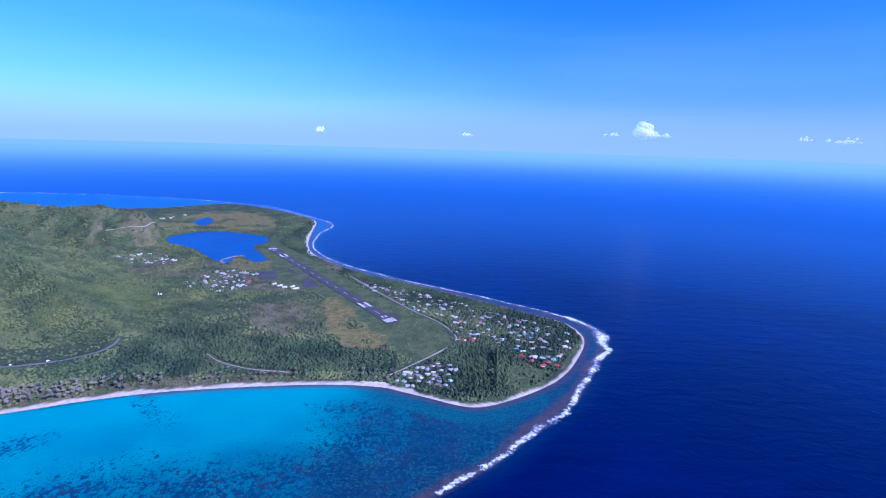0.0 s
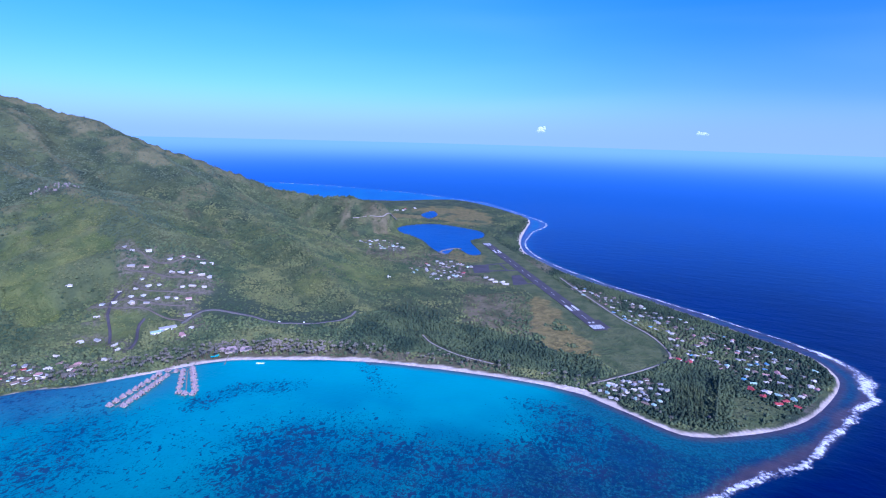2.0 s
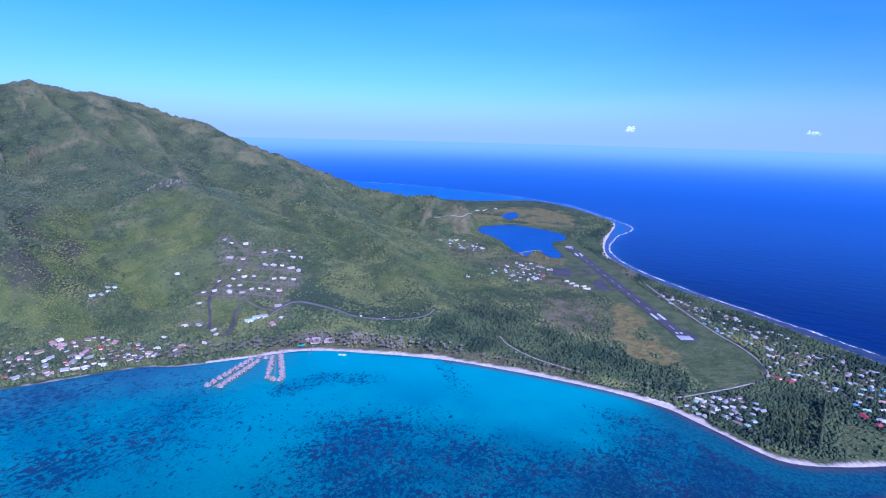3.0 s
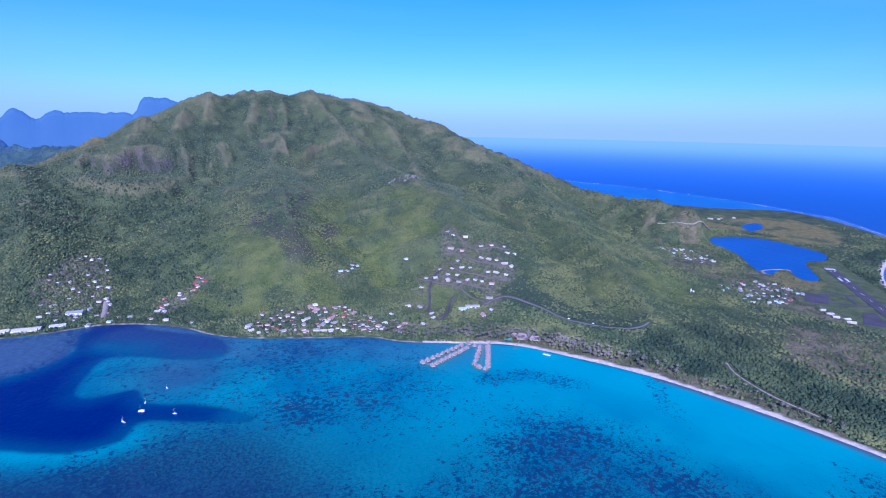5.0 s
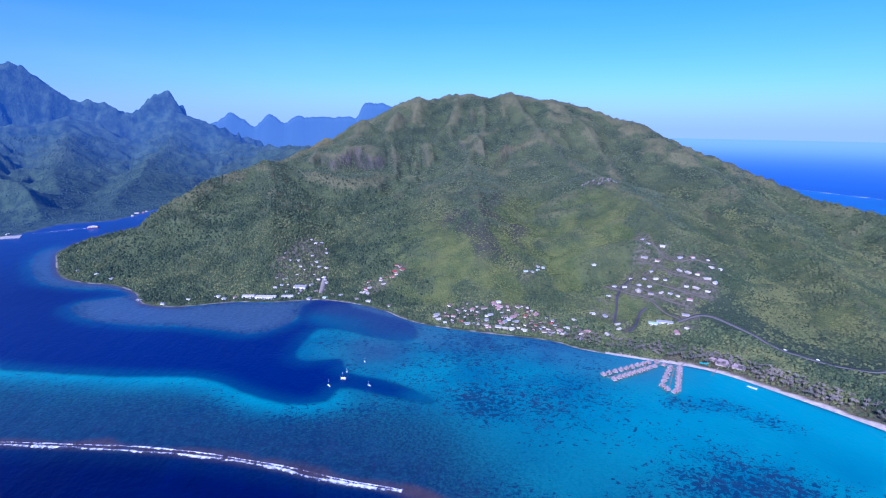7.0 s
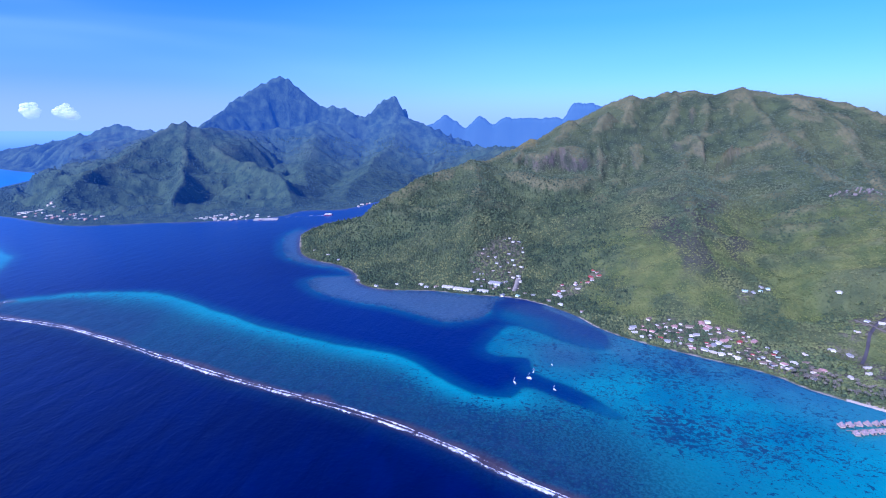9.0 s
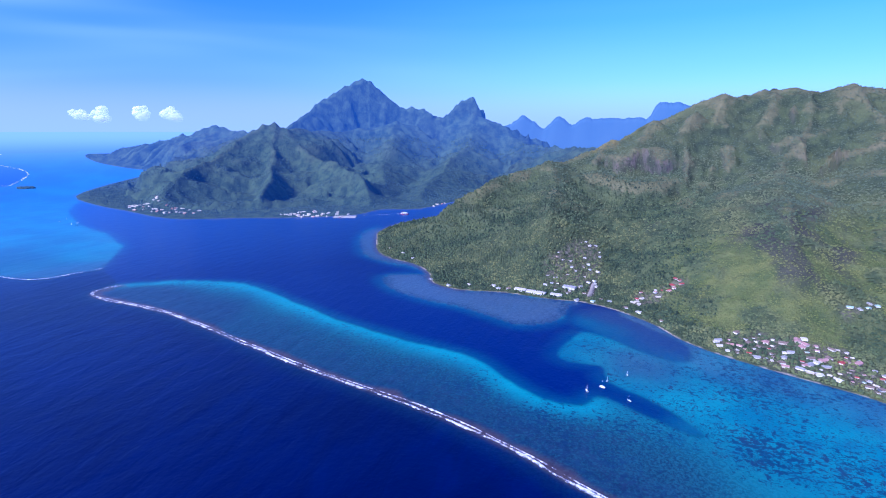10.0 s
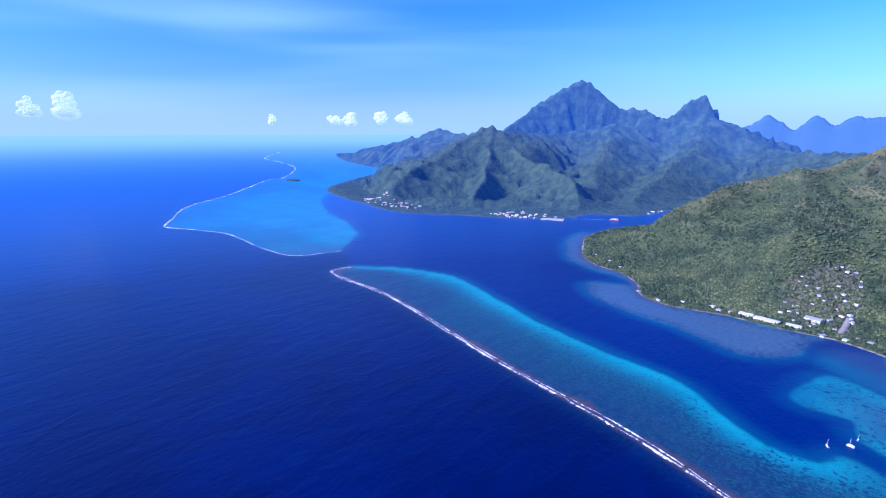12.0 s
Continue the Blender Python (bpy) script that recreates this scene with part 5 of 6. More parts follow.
# ---- houses ----
def house(roof, wall, long=12.0, wide=8.0, hip=False, label=""):
    """A one-storey house: walls with openings' dark panes, roof with eaves, porch on posts."""
    names = {"white": "white metal", "grey": "grey metal", "red": "red metal", "blue": "blue metal", "brown": "brown shingle", "pink": "faded red metal", "green": "pale green metal"}
    thing = tagged(new("house"), label or f"small house with {names[roof]} roof and pale walls", "house", "village houses")
    bm = bmesh.new()
    box(bm, 0, 0, 1.2, long, wide, 3.6)
    part("wall", bm, wall, thing)
    bm = bmesh.new()
    e, top, eave = 0.8, 5.0, 2.9
    a, b = long / 2 + e, wide / 2 + e
    ridge = a - b * 0.9 if hip else a
    solid(bm, [(-a, -b, eave), (a, -b, eave), (a, b, eave), (-a, b, eave), (-ridge, 0, top), (ridge, 0, top)],
          [(0, 1, 5, 4), (2, 3, 4, 5), (1, 2, 5), (3, 0, 4), (3, 2, 1, 0)])
    bmesh.ops.recalc_face_normals(bm, faces=bm.faces)
    part("roof", bm, ROOFS[roof], thing)
    bm = bmesh.new()
    solid(bm, [(-long * 0.3, -b - 2.4, 2.3), (long * 0.3, -b - 2.4, 2.3), (long * 0.3, -b + 0.4, 2.85), (-long * 0.3, -b + 0.4, 2.85),
               (-long * 0.3, -b - 2.4, 2.15), (long * 0.3, -b - 2.4, 2.15), (long * 0.3, -b + 0.4, 2.7), (-long * 0.3, -b + 0.4, 2.7)],
          [(0, 1, 2, 3), (7, 6, 5, 4), (0, 4, 5, 1), (1, 5, 6, 2), (2, 6, 7, 3), (3, 7, 4, 0)])
    part("porch_roof", bm, ROOFS[roof], thing)
    for x in (-long * 0.28, long * 0.28):
        bm = bmesh.new()
        box(bm, x, -b - 2.2, 0.85, 0.18, 0.18, 2.8)
        part("porch_post", bm, TIMBER, thing)
    for x in (-long * 0.25, long * 0.25):
        bm = bmesh.new()
        box(bm, x, -wide / 2, 1.6, 1.6, 0.1, 1.1)
        part("window", bm, DARK_GLASS, thing)
    bm = bmesh.new()
    box(bm, 0, -wide / 2, 1.05, 1.0, 0.12, 2.1)
    part("door", bm, TIMBER, thing)
    return thing


HOUSES = {(roof, k): house(roof, WALLS[k], *((12, 8, False), (10, 9, True), (16, 9, False))[k])
          for roof in ROOFS for k in range(3)}
_unused = set(HOUSES)


def settle(places, mixture, seed, lo, hi, face):
    """Houses at places of the plan; mixture: roof colours, drawn evenly."""
    rng = random.Random(seed)
    p = np.array(places, float)
    z, _ = ground_height(p[:, 0], p[:, 1])
    for (x, y), h in zip(p, z):
        key = (rng.choice(mixture), rng.choice((0, 0, 1, 1, 2)))
        s = rng.uniform(lo, hi)
        turn = rng.choice((0, 90)) + rng.gauss(0, 26) + (face if face is not None else math.degrees(math.atan2(y, x)) + 90)
        r = math.hypot(x, y)
        b = drawn_in(np.array([(x, y, h)]))[0]
        m = pose(b[0], b[1], b[2] - 0.4, 0, 0, turn) @ Matrix.Diagonal((s, s, s, 1))
        LOTS.append((r, key, m))


LOTS = []
for one in SETTLEMENTS:
    settle(*one)
LOTS.sort(key=lambda lot: lot[0])
for r, key, m in LOTS[:290]:
    if key in _unused:
        _unused.discard(key)
        HOUSES[key].matrix_basis = m
    else:
        copy_thing(HOUSES[key], m).matrix_basis = m


def far_houses(lots):
    """The houses furthest off, joined: walls, roofs and porches."""
    verts, faces, slots, mats = [], [], [], []
    for _, key, m in lots:
        for piece in HOUSES[key].children:
            mat = piece.data.materials[0]
            if mat not in mats:
                mats.append(mat)
            base = len(verts)
            verts += [m @ v.co for v in piece.data.vertices]
            for poly in piece.data.polygons:
                faces.append([base + i for i in poly.vertices])
                slots.append(mats.index(mat))
    mesh = bpy.data.meshes.new("far_houses")
    mesh.from_pydata(verts, [], faces)
    for mat in mats:
        mesh.materials.append(mat)
    mesh.polygons.foreach_set("material_index", np.array(slots, np.int32))
    tagged(new("far_houses", mesh), "scattered far houses with white, grey and red roofs", "houses", kind="stuff")


far_houses(LOTS[290:])
for key in _unused:
    for piece in list(HOUSES[key].children):
        bpy.data.objects.remove(piece)
    bpy.data.objects.remove(HOUSES[key])


def warehouse(roof, label, long, wide):
    thing = tagged(new("warehouse"), label, "warehouse")
    bm = bmesh.new()
    box(bm, 0, 0, 1.8, long, wide, 5.6)
    part("wall", bm, WALLS[1], thing)
    bm = bmesh.new()
    a, b = long / 2 + 0.6, wide / 2 + 0.6
    solid(bm, [(-a, -b, 4.6), (a, -b, 4.6), (a, b, 4.6), (-a, b, 4.6), (-a, 0, 6.8), (a, 0, 6.8)], [(0, 1, 5, 4), (2, 3, 4, 5), (1, 2, 5), (3, 0, 4), (3, 2, 1, 0)])
    part("roof", bm, ROOFS[roof], thing)
    for k in range(3):
        bm = bmesh.new()
        box(bm, (k - 1) * long * 0.28, -wide / 2, 1.6, long * 0.14, 0.2, 3.4)
        part("shutter_door", bm, ROOFS["grey"], thing)
    return thing


for x, y, turn, long, wide, roof in ((-1385, -172, 80, 30, 17, "white"), (-1372, -128, 76, 52, 20, "white"), (-1430, -42, 70, 34, 22, "grey"),
                                     (-1366, -74, 80, 30, 14, "white"), (-969, 764, 60, 34, 14, "grey"), (-975, 740, 60, 22, 12, "green")):
    w = warehouse(roof, f"long low {'white' if roof == 'white' else 'pale'} shed with metal gable roof", long, wide)
    w.matrix_basis = pose(x, y, height_at(x, y), 0, 0, turn)


def chapel():
    thing = tagged(new("chapel"), "small white chapel with a pointed tower on the hill", "chapel")
    bm = bmesh.new()
    box(bm, 4, 0, 2.5, 12, 7, 6)
    part("wall", bm, WALLS[1], thing)
    bm = bmesh.new()
    solid(bm, [(-2.6, -4, 5.2), (10.6, -4, 5.2), (10.6, 4, 5.2), (-2.6, 4, 5.2), (-2.6, 0, 8.5), (10.6, 0, 8.5)], [(0, 1, 5, 4), (2, 3, 4, 5), (1, 2, 5), (3, 0, 4), (3, 2, 1, 0)])
    part("roof", bm, ROOFS["white"], thing)
    bm = bmesh.new()
    box(bm, -4, 0, 5.5, 4, 4, 12)
    part("tower", bm, WALLS[1], thing)
    bm = bmesh.new()
    tube(bm, (-4, 0, 11.4), (-4, 0, 17), 3.0, 0.1, 4)
    part("spire", bm, ROOFS["white"], thing)
    return thing


chapel().matrix_basis = pose(-771, 1397, height_at(-771, 1397), 0, 0, 40) @ Matrix.Diagonal((0.62, 0.62, 0.75, 1))

# ---- the lagoon hotel ----
THATCH = paint("weathered thatch", (0.36, 0.27, 0.28), 0.95, 0.35, 0.6)


def bungalow():
    thing = tagged(new("overwater_bungalow"), "overwater bungalow with hipped thatched roof on stilts", "bungalow", "bungalows over the lagoon")
    bm = bmesh.new()
    solid(bm, [(-5.0, -4.2, 4.4), (5.0, -4.2, 4.4), (5.0, 4.2, 4.4), (-5.0, 4.2, 4.4), (-2.7, -2.2, 6.4), (2.7, -2.2, 6.4), (2.7, 2.2, 6.4), (-2.7, 2.2, 6.4), (-0.9, 0, 9.6), (0.9, 0, 9.6)],
          [(0, 1, 5, 4), (1, 2, 6, 5), (2, 3, 7, 6), (3, 0, 4, 7), (4, 5, 9, 8), (6, 7, 8, 9), (5, 6, 9), (7, 4, 8), (3, 2, 1, 0)])
    part("roof", bm, THATCH, thing)
    bm = bmesh.new()
    box(bm, 0, 0, 3.5, 8.4, 6.6, 3.0)
    wall = part("wall", bm, WALLS[2], thing)
    bm = bmesh.new()
    box(bm, 0, -1.0, 1.9, 8.6, 8.6, 0.3)
    part("deck", bm, TIMBER, thing)
    for x in (-4.5, 4.5):
        for y in (-5.6, 3.2):
            bm = bmesh.new()
            tube(bm, (x, y, -1.5), (x, y, 1.8), 0.22, 0.22)
            part("stilt", bm, TIMBER, thing)
    bm = bmesh.new()
    box(bm, 0, -3.36, 3.2, 3.2, 0.12, 2.2)
    part("sliding_door", bm, DARK_GLASS, wall, "dark glass sliding door")
    return thing


def row(a, b, count):
    return [(a[0] + (b[0] - a[0]) * k / (count - 1), a[1] + (b[1] - a[1]) * k / (count - 1)) for k in range(count)]


_first = bungalow()
_rng = random.Random(2)
for k, (x, y) in enumerate(row((-815, 616), (-788, 504), 9) + row((-798, 618), (-767, 513), 9) + [(-814, 634), (-799, 640)]
                           + row((-788, 645), (-742, 598), 5) + row((-782, 661), (-708, 600), 8) + [(-714, 584), (-703, 590), (-728, 584)]):
    m = pose(x, y, 0, 0, 0, _rng.choice((0, 90, 180, 270)) + _rng.gauss(0, 8) + 14)
    if k:
        copy_thing(_first, m)
    else:
        _first.matrix_basis = m


def boardwalk(name, line, label):
    thing = tagged(new(name), label, "walkway")
    pts = [Vector((x, y, 0)) for x, y in line]
    for a, b in zip(pts, pts[1:]):
        d = b - a
        bm = bmesh.new()
        box(bm, (a.x + b.x) / 2, (a.y + b.y) / 2, 1.75, d.length + 1, 1.8, 0.25, math.atan2(d.y, d.x))
        part("deck", bm, TIMBER, thing)
        for k in range(max(2, int(d.length / 12))):
            p = a + d * (k + 0.5) / max(2, int(d.length / 12))
            bm = bmesh.new()
            tube(bm, (p.x, p.y, -1.5), (p.x, p.y, 1.65), 0.2, 0.2)
            part("pile", bm, TIMBER, thing)


boardwalk("boardwalk", [(-803, 690), (-793, 673), (-806, 622), (-777, 506)], "long timber boardwalk on piles between bungalows")
boardwalk("boardwalk", [(-793, 673), (-783, 650), (-717, 589)], "timber boardwalk on piles to the outer bungalows")
boardwalk("jetty", [(-772, 740), (-744, 701)], "short timber jetty on the hotel beach")


def hall(x, y, turn, long, wide, high, label):
    thing = tagged(new("hotel_hall"), label, "hotel")
    bm = bmesh.new()
    box(bm, 0, 0, 1.5, long * 0.9, wide * 0.8, 4)
    part("wall", bm, WALLS[2], thing)
    bm = bmesh.new()
    a, b = long / 2, wide / 2
    solid(bm, [(-a, -b, 3.2), (a, -b, 3.2), (a, b, 3.2), (-a, b, 3.2), (-a + b * 0.6, 0, high), (a - b * 0.6, 0, high)], [(0, 1, 5, 4), (2, 3, 4, 5), (1, 2, 5), (3, 0, 4), (3, 2, 1, 0)])
    part("roof", bm, THATCH, thing)
    thing.matrix_basis = pose(x, y, height_at(x, y), 0, 0, turn)


hall(-776, 752, 42, 26, 18, 12, "large thatched hotel hall on the white beach")
hall(-756, 770, 42, 24, 14, 9, "thatched hotel restaurant beside the beach hall")
hall(-796, 748, 20, 14, 10, 7, "small thatched hotel pavilion near the pool")
bm = bmesh.new()
box(bm, -790, 722, 2.3, 16, 9, 1.2, 0.9)
tagged(part("swimming_pool", bm, water_material("pool water", lambda n: n.mix(n.noise(0.2), (0.02, 0.42, 0.48), (0.03, 0.50, 0.55)))), "small turquoise swimming pool above the beach", "pool")


# ---- boats ----
def loft(bm, long, wide, high, bow=0.35):
    """A hull: pointed bow, flat stern, rounded sides."""
    rows = []
    for k in range(9):
        u = k / 8
        w = wide / 2 * (1 - max(0, (u - (1 - bow)) / bow) ** 2) * (0.82 + 0.18 * min(1, u * 3))
        sheer = high * (1 + 0.25 * u * u)
        x = (u - 0.5) * long
        rows.append([bm.verts.new(p) for p in ((x, -w, sheer), (x, -w * 0.85, 0.0), (x, 0, -0.5 * high * (1 - u * 0.6)), (x, w * 0.85, 0.0), (x, w, sheer))])
    for a, b in zip(rows, rows[1:]):
        for i in range(4):
            bm.faces.new((a[i], b[i], b[i + 1], a[i + 1]))
        bm.faces.new((a[0], a[4], b[4], b[0]))
    bm.faces.new(rows[0])
    bmesh.ops.remove_doubles(bm, verts=bm.verts[:], dist=0.01)
    bmesh.ops.recalc_face_normals(bm, faces=bm.faces)


def sailing_boat(label):
    thing = tagged(new("sailing_boat"), label, "sailing boat", "moored sailing boats")
    bm = bmesh.new()
    loft(bm, 11, 3.4, 1.1)
    hull = part("hull", bm, HULL, thing)
    bm = bmesh.new()
    loft(bm, 11.08, 3.46, 0.32)
    part("boot_stripe", bm, ROOFS["blue"], hull, "blue painted stripe at the waterline")
    bm = bmesh.new()
    box(bm, -0.3, 0, 1.75, 5.5, 2.6, 0.9)
    bmesh.ops.bevel(bm, geom=bm.edges[:], offset=0.25, segments=1, affect="EDGES")
    part("cabin", bm, HULL, thing)
    bm = bmesh.new()
    tube(bm, (0.8, 0, 1.3), (0.8, 0, 14.5), 0.13, 0.1)
    mast = part("mast", bm, HULL, thing)
    for h in (6.0, 10.2):
        bm = bmesh.new()
        tube(bm, (0.8, -1.3, h), (0.8, 1.3, h), 0.05, 0.05, 4)
        part("spreader", bm, HULL, mast)
    bm = bmesh.new()
    tube(bm, (5.4, 0, 1.5), (0.85, 0, 14.3), 0.09, 0.05, 4)
    part("furled_jib", bm, HULL, mast, "white furled headsail on its stay")
    bm = bmesh.new()
    tube(bm, (0.8, 0, 3.2), (-4.8, 0, 3.1), 0.24, 0.22)
    part("boom", bm, ROOFS["blue"], thing, "boom with furled blue sail cover")
    bm = bmesh.new()
    box(bm, -4.4, 0, 1.5, 3.0, 2.4, 0.25)
    part("cockpit", bm, TIMBER, thing)
    return thing


def catamaran(label):
    thing = tagged(new("catamaran"), label, "catamaran")
    for y in (-2.4, 2.4):
        bm = bmesh.new()
        loft(bm, 11.5, 1.7, 1.3)
        bmesh.ops.translate(bm, vec=(0, y, 0), verts=bm.verts[:])
        part("hull", bm, HULL, thing)
    bm = bmesh.new()
    box(bm, -1.2, 0, 1.45, 7.5, 5.2, 0.5)
    part("bridge_deck", bm, HULL, thing)
    bm = bmesh.new()
    box(bm, -1.2, 0, 2.3, 4.6, 4, 1.4)
    bmesh.ops.bevel(bm, geom=bm.edges[:], offset=0.4, segments=1, affect="EDGES")
    part("cabin", bm, HULL, thing)
    bm = bmesh.new()
    tube(bm, (1.5, 0, 2), (1.5, 0, 15), 0.14, 0.12)
    part("mast", bm, HULL, thing)
    return thing


_boat = sailing_boat("white sailing boat moored in the lagoon, sails furled")
SMALL = Matrix.Diagonal((0.82, 0.82, 0.78, 1))
_boat.matrix_basis = pose(-858, 14, 0, 0, 0, 205) @ SMALL
for x, y, turn in ((-905, 48, 170), (-843, 82, 230), (-940, 84, 190)):
    copy_thing(_boat, pose(x, y, 0, 0, 0, turn) @ SMALL)
catamaran("white catamaran moored among the sailing boats").matrix_basis = pose(-879, 40, 0, 0, 0, 250) @ Matrix.Diagonal((0.8, 0.8, 0.8, 1))
for k, (x, y) in enumerate([(-1806, -2350), (-1863, -2377), (-1772, -2235), (-1811, -2246), (-1760, -2189)]):
    copy_thing(_boat, pose(x, y, 0, 0, 0, 40 * k))


def ferry():
    thing = tagged(new("ferry"), "red and white twin-deck ferry crossing the bay", "ferry")
    bm = bmesh.new()
    loft(bm, 46, 12, 3.2, 0.25)
    part("hull", bm, ROOFS["red"], thing, "red hull")
    for k, (long, wide, z) in enumerate(((38, 11, 4.8), (30, 10, 7.4), (10, 7, 9.6))):
        bm = bmesh.new()
        box(bm, -2 + k * 2, 0, z, long, wide, 2.6)
        part("deckhouse" if k < 2 else "bridge", bm, HULL, thing)
        bm = bmesh.new()
        box(bm, -2 + k * 2, 0, z + 0.2, long + 0.2, wide + 0.2, 0.8)
        part("window_band", bm, DARK_GLASS, thing)
    bm = bmesh.new()
    tube(bm, (-10, 0, 8), (-10, 0, 13), 1.6, 1.3, 8)
    part("funnel", bm, ROOFS["red"], thing)
    thing.matrix_basis = pose(-2500, -917, 0, 0, 0, 105)


ferry()
surf([(-2492, -940), (-2440, -1040), (-2400, -1100)], [10, 7, 3], 30, "pale wake behind the ferry", step=4)

# ---- the far shore ----
bm = bmesh.new()
box(bm, -2330, -1165, 1.0, 46, 110, 4, 0.3)
tagged(part("quay", bm, CONCRETE), "grey concrete quay on the far bay shore", "quay", kind="structure")


def far_town():
    """Small far buildings, a few metres each, on the other side of the bay."""
    rng = random.Random(5)
    for roofs, count in (("white", 74), ("pink", 20)):
        bm = bmesh.new()
        made = 0
        spots = within([(-2285, -1534), (-2440, -1412), (-2430, -1170), (-2300, -1180), (-2236, -1420)], 46, 12, 21) + within([(-2248, -2500), (-2380, -2400), (-2240, -1900), (-2090, -1960), (-2170, -2300)], 52, 14, 22) \
            + within([(-2750, -880), (-2800, -700), (-3000, -760), (-2900, -900)], 10, 18, 23)
        rng.shuffle(spots)
        for x, y in spots[:count]:
            z = max(height_at(x, y), 1.0)
            long, wide, high, turn = rng.uniform(10, 20), rng.uniform(7, 10), rng.uniform(3, 5), rng.uniform(0, 3)
            box(bm, x, y, z + high / 2 - 0.5, long, wide, high, turn)
            m = Matrix.Translation((x, y, z + high - 0.5)) @ Matrix.Rotation(turn, 4, "Z")
            a, b = long / 2 + 0.6, wide / 2 + 0.6
            solid(bm, [m @ Vector(p) for p in ((-a, -b, 0), (a, -b, 0), (a, b, 0), (-a, b, 0), (-a, 0, 2.2), (a, 0, 2.2))], [(0, 1, 5, 4), (2, 3, 4, 5), (1, 2, 5), (3, 0, 4), (3, 2, 1, 0)])
        tagged(part("far_town", bm, ROOFS[roofs]), f"cluster of distant {'white' if roofs == 'white' else 'reddish'} buildings on the far shore", "buildings", kind="stuff")


far_town()


def islet():
    rng = np.random.default_rng(8)
    a, d = rng.uniform(0, 6.28, 70), rng.uniform(0, 1, 70) ** 0.5
    px, py = -2725 + 60 * d * np.cos(a) * 0.7, -3800 + 60 * d * np.sin(a)
    v, f = ball()
    s = rng.uniform(9, 15, 70)
    out = np.stack([px[:, None] + v[None, :, 0] * s[:, None], py[:, None] + v[None, :, 1] * s[:, None], 4 + v[None, :, 2] * 8 + 0 * s[:, None]], 2)
    faces = (f[None] + (np.arange(70) * len(v))[:, None, None]).reshape(-1, 3)
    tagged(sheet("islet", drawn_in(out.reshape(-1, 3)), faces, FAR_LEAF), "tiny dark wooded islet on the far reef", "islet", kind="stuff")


islet()


# ---- clouds over the horizon ----
def cloud(az, el, wide, high, seed):
    """A small cumulus: towers of puffs on a flat, thinning base."""
    rng = random.Random(seed)
    mat = bpy.data.materials.get("cloud")
    if not mat:
        mat, n = material("cloud", 1.0, 0.0)
        n.set(n.shader.inputs["Base Color"], n.mix(n.noise(0.05, 3), (0.42, 0.42, 0.45), (0.52, 0.52, 0.54)))
        # pale blue emission painted in to brighten the puffs and flatten their shading
        n.set(n.shader.inputs["Emission Color"], (0.52, 0.70, 1.0, 1)), n.set(n.shader.inputs["Emission Strength"], 0.50)
        level = n.add("ShaderNodeSeparateXYZ", Vector=n.add("ShaderNodeTexCoord").outputs["Generated"]).outputs[2]
        n.set(n.shader.inputs["Alpha"], n.step(level, 0.0, 0.6, 0.10, 0.42))
    r = 4720
    a = radians(az)
    centre = Vector((-math.sin(a) * r, math.cos(a) * r, EYE + r * math.tan(radians(el))))
    towers = [(rng.uniform(-0.75, 0.75), rng.uniform(0.45, 1.0)) for _ in range(3)] + [(rng.uniform(-0.2, 0.2), 1.0)]
    bm = bmesh.new()
    for k in range(20):
        u, top = rng.choice(towers)
        up = rng.random() ** 1.3
        u = max(-1, min(1, u + rng.gauss(0, 0.26) * (1.15 - up)))
        s = high * rng.uniform(0.16, 0.28) * (1.2 - 0.5 * up)
        m = Matrix.Translation(centre + Vector((math.cos(a) * u * wide / 2, math.sin(a) * u * wide / 2, high * (up * top - 0.5)))) @ Matrix.Diagonal((s * 1.35, s * 1.35, s * 0.9, 1))
        bmesh.ops.create_icosphere(bm, subdivisions=3, radius=1, matrix=m)
    for v in bm.verts:
        v.co += Vector(noise.noise_vector(v.co / (high * 0.16))) * high * 0.06
    for f in bm.faces:
        f.smooth = True
    tagged(part("cloud", bm, mat), "small white cumulus cloud low over the horizon", "cloud", kind="structure")


for k, (az, el, wide, high) in enumerate(((13.0, 1.1, 110, 50), (-2.5, 1.0, 90, 30), (-17.3, 1.35, 120, 28), (-21.7, 1.5, 250, 55), (-20.6, 2.35, 90, 150), (-33.8, 1.3, 110, 30),
                                         (-37.0, 1.2, 260, 40), (165.7, 1.9, 150, 120), (163.2, 1.95, 130, 160), (139.6, 1.0, 160, 80), (138.3, 1.1, 110, 110), (135.2, 1.2, 110, 110),
                                         (132.5, 1.15, 150, 100), (146.0, 0.9, 30, 80))):
    cloud(az, el, wide, high, k)


# ---- small things ----
def raft(x, y):
    thing = tagged(new("swim_raft"), "small white swimming raft off the beach", "raft")
    bm = bmesh.new()
    box(bm, 0, 0, 0.5, 9, 5, 0.4)
    part("deck", bm, HULL, thing)
    for k in (-1, 1):
        bm = bmesh.new()
        tube(bm, (-4.5, k * 2, 0.1), (4.5, k * 2, 0.1), 0.5, 0.5, 8)
        part("float", bm, HULL, thing)
    thing.matrix_basis = pose(x, y, 0, 0, 0, 25)


raft(-694, 738)
raft(-688, 741)


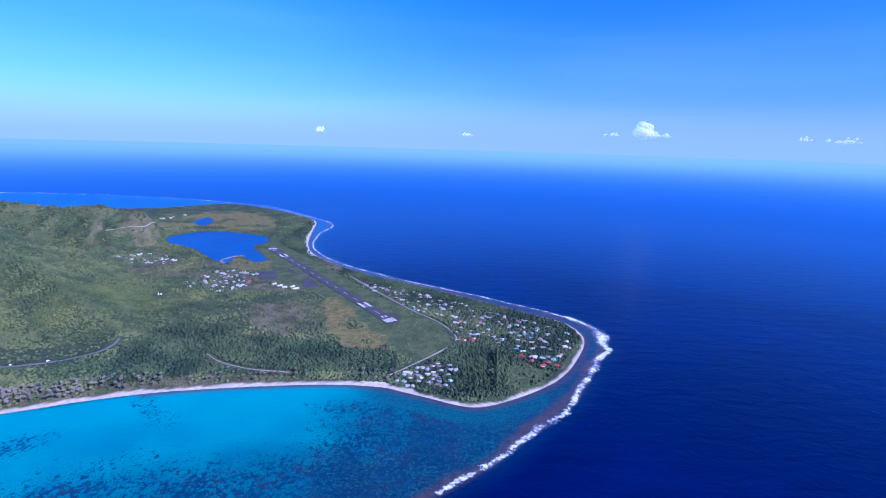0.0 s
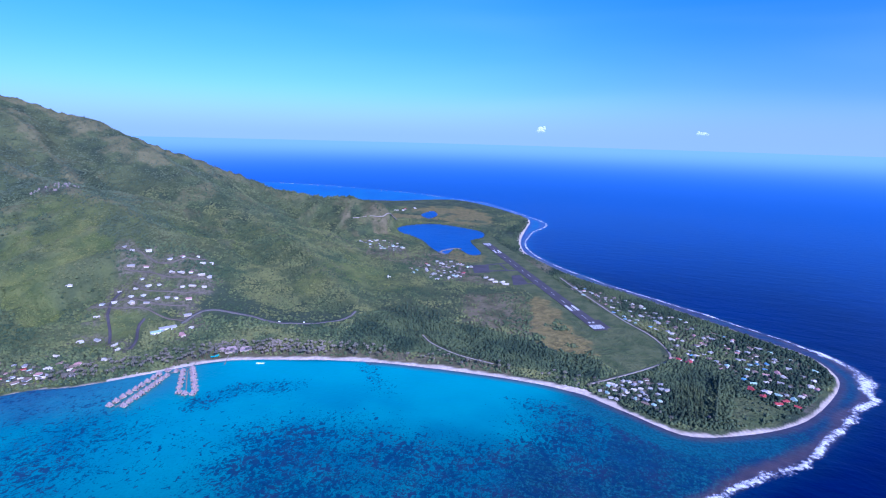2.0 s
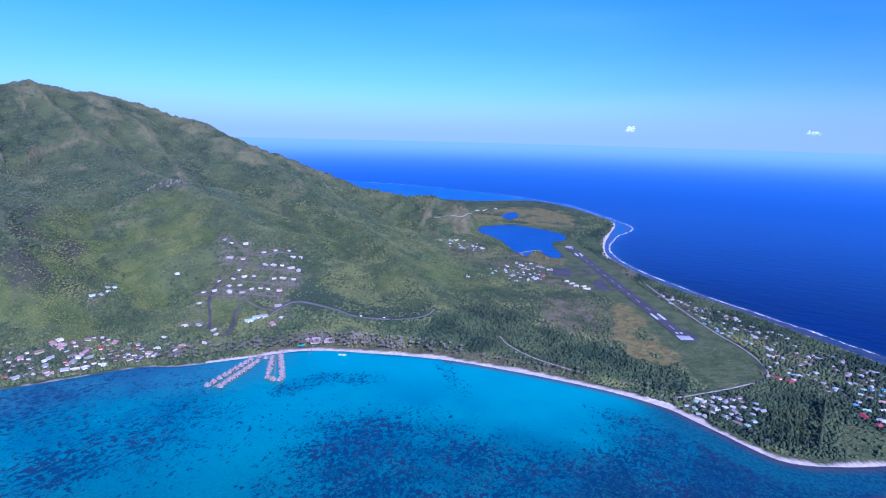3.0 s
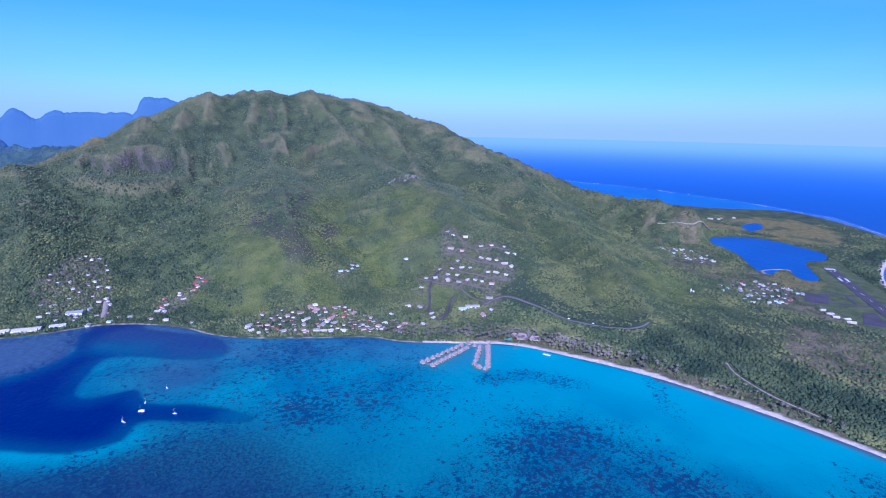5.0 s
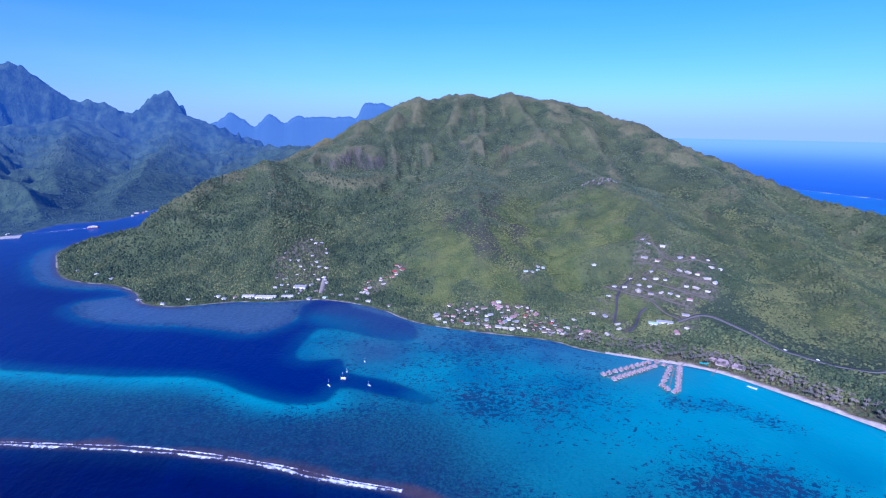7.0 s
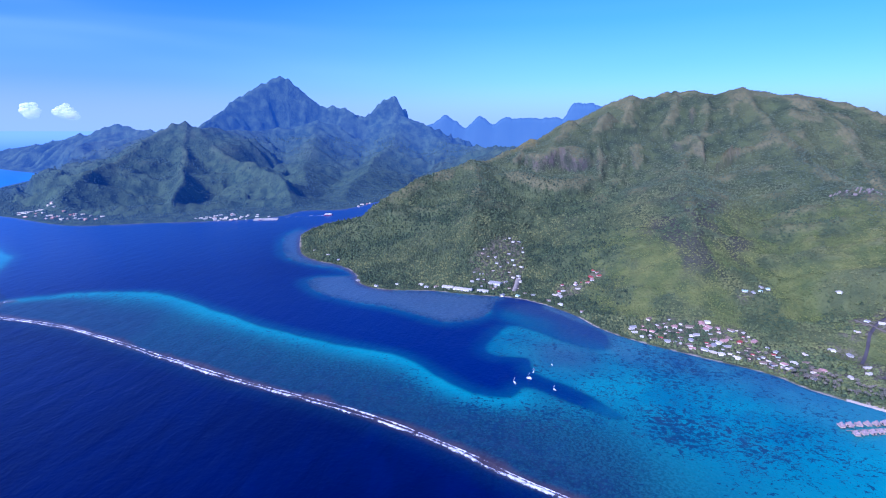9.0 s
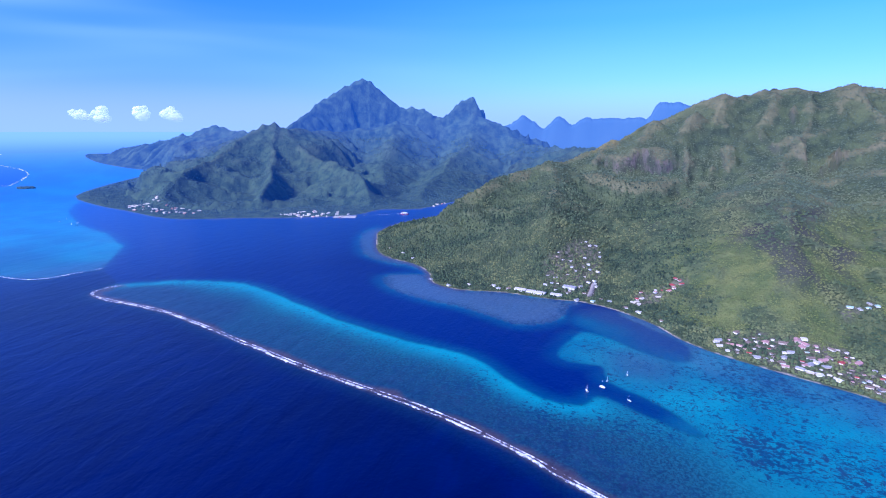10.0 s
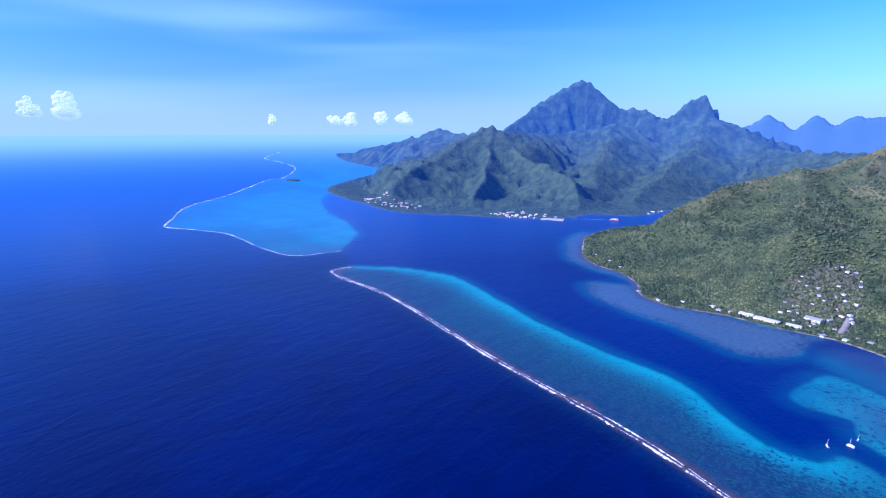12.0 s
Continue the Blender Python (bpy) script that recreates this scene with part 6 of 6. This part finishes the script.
def van(x, y, turn):
    thing = tagged(new("van"), "white delivery van on the hillside road", "van", "vans on the road")
    bm = bmesh.new()
    box(bm, -0.6, 0, 1.45, 3.6, 1.9, 1.9)
    bmesh.ops.bevel(bm, geom=bm.edges[:], offset=0.12, segments=1, affect="EDGES")
    part("body", bm, HULL, thing)
    bm = bmesh.new()
    box(bm, 1.9, 0, 1.05, 1.5, 1.85, 1.1)
    bmesh.ops.bevel(bm, geom=bm.edges[:], offset=0.15, segments=1, affect="EDGES")
    part("bonnet", bm, HULL, thing)
    bm = bmesh.new()
    box(bm, 1.2, 0, 1.85, 0.2, 1.6, 0.7)
    part("windscreen", bm, DARK_GLASS, thing)
    for wx in (-1.6, 1.8):
        for wy in (-0.9, 0.9):
            bm = bmesh.new()
            tube(bm, (wx, wy - 0.12, 0.36), (wx, wy + 0.12, 0.36), 0.36, 0.36, 10)
            part("wheel", bm, ASPHALT, thing)
    z = max(height_at(x + a, y + b) for a in (-3, 0, 3) for b in (-3, 0, 3)) + 1.0
    thing.matrix_basis = pose(x, y, z, 0, 0, turn)


van(-790, 912, 20)
van(-745, 944, 45)


def rock_outcrop(x, y, turn, seed):
    """Pale weathered crags standing out of the slope."""
    rng = random.Random(seed)
    thing = tagged(new("rock_outcrop"), "pale pinkish-grey crags standing out of the wooded slope", "rock", "crags on the mountain")
    thing.matrix_basis = pose(x, y, height_at(x, y), 0, 0, turn)
    back = thing.matrix_basis.inverted()
    for k in range(13):
        px, py = rng.uniform(-42, 42), rng.uniform(-8, 8)
        c, s = math.cos(radians(turn)), math.sin(radians(turn))
        wx, wy = x + c * px - s * py, y + s * px + c * py
        foot = back @ Vector((wx, wy, height_at(wx, wy) - 2))
        w, h = rng.uniform(1.6, 3.6), rng.uniform(4.5, 9)
        bm = bmesh.new()
        bmesh.ops.create_icosphere(bm, subdivisions=2, radius=1, matrix=Matrix.Translation(foot + Vector((0, 0, h * 0.35))) @ Matrix.Diagonal((w, w * 0.7, h * 0.75, 1)))
        for v in bm.verts:
            v.co += Vector(noise.noise_vector(v.co * 0.35)) * 1.8
        part("crag", bm, CRAG, thing)


CRAG = paint("pale weathered basalt", (0.27, 0.225, 0.215), 0.95, 0.5, 0.25)
rock_outcrop(-1662, 1000, 62, 3)
rock_outcrop(-1700, 975, 75, 4)
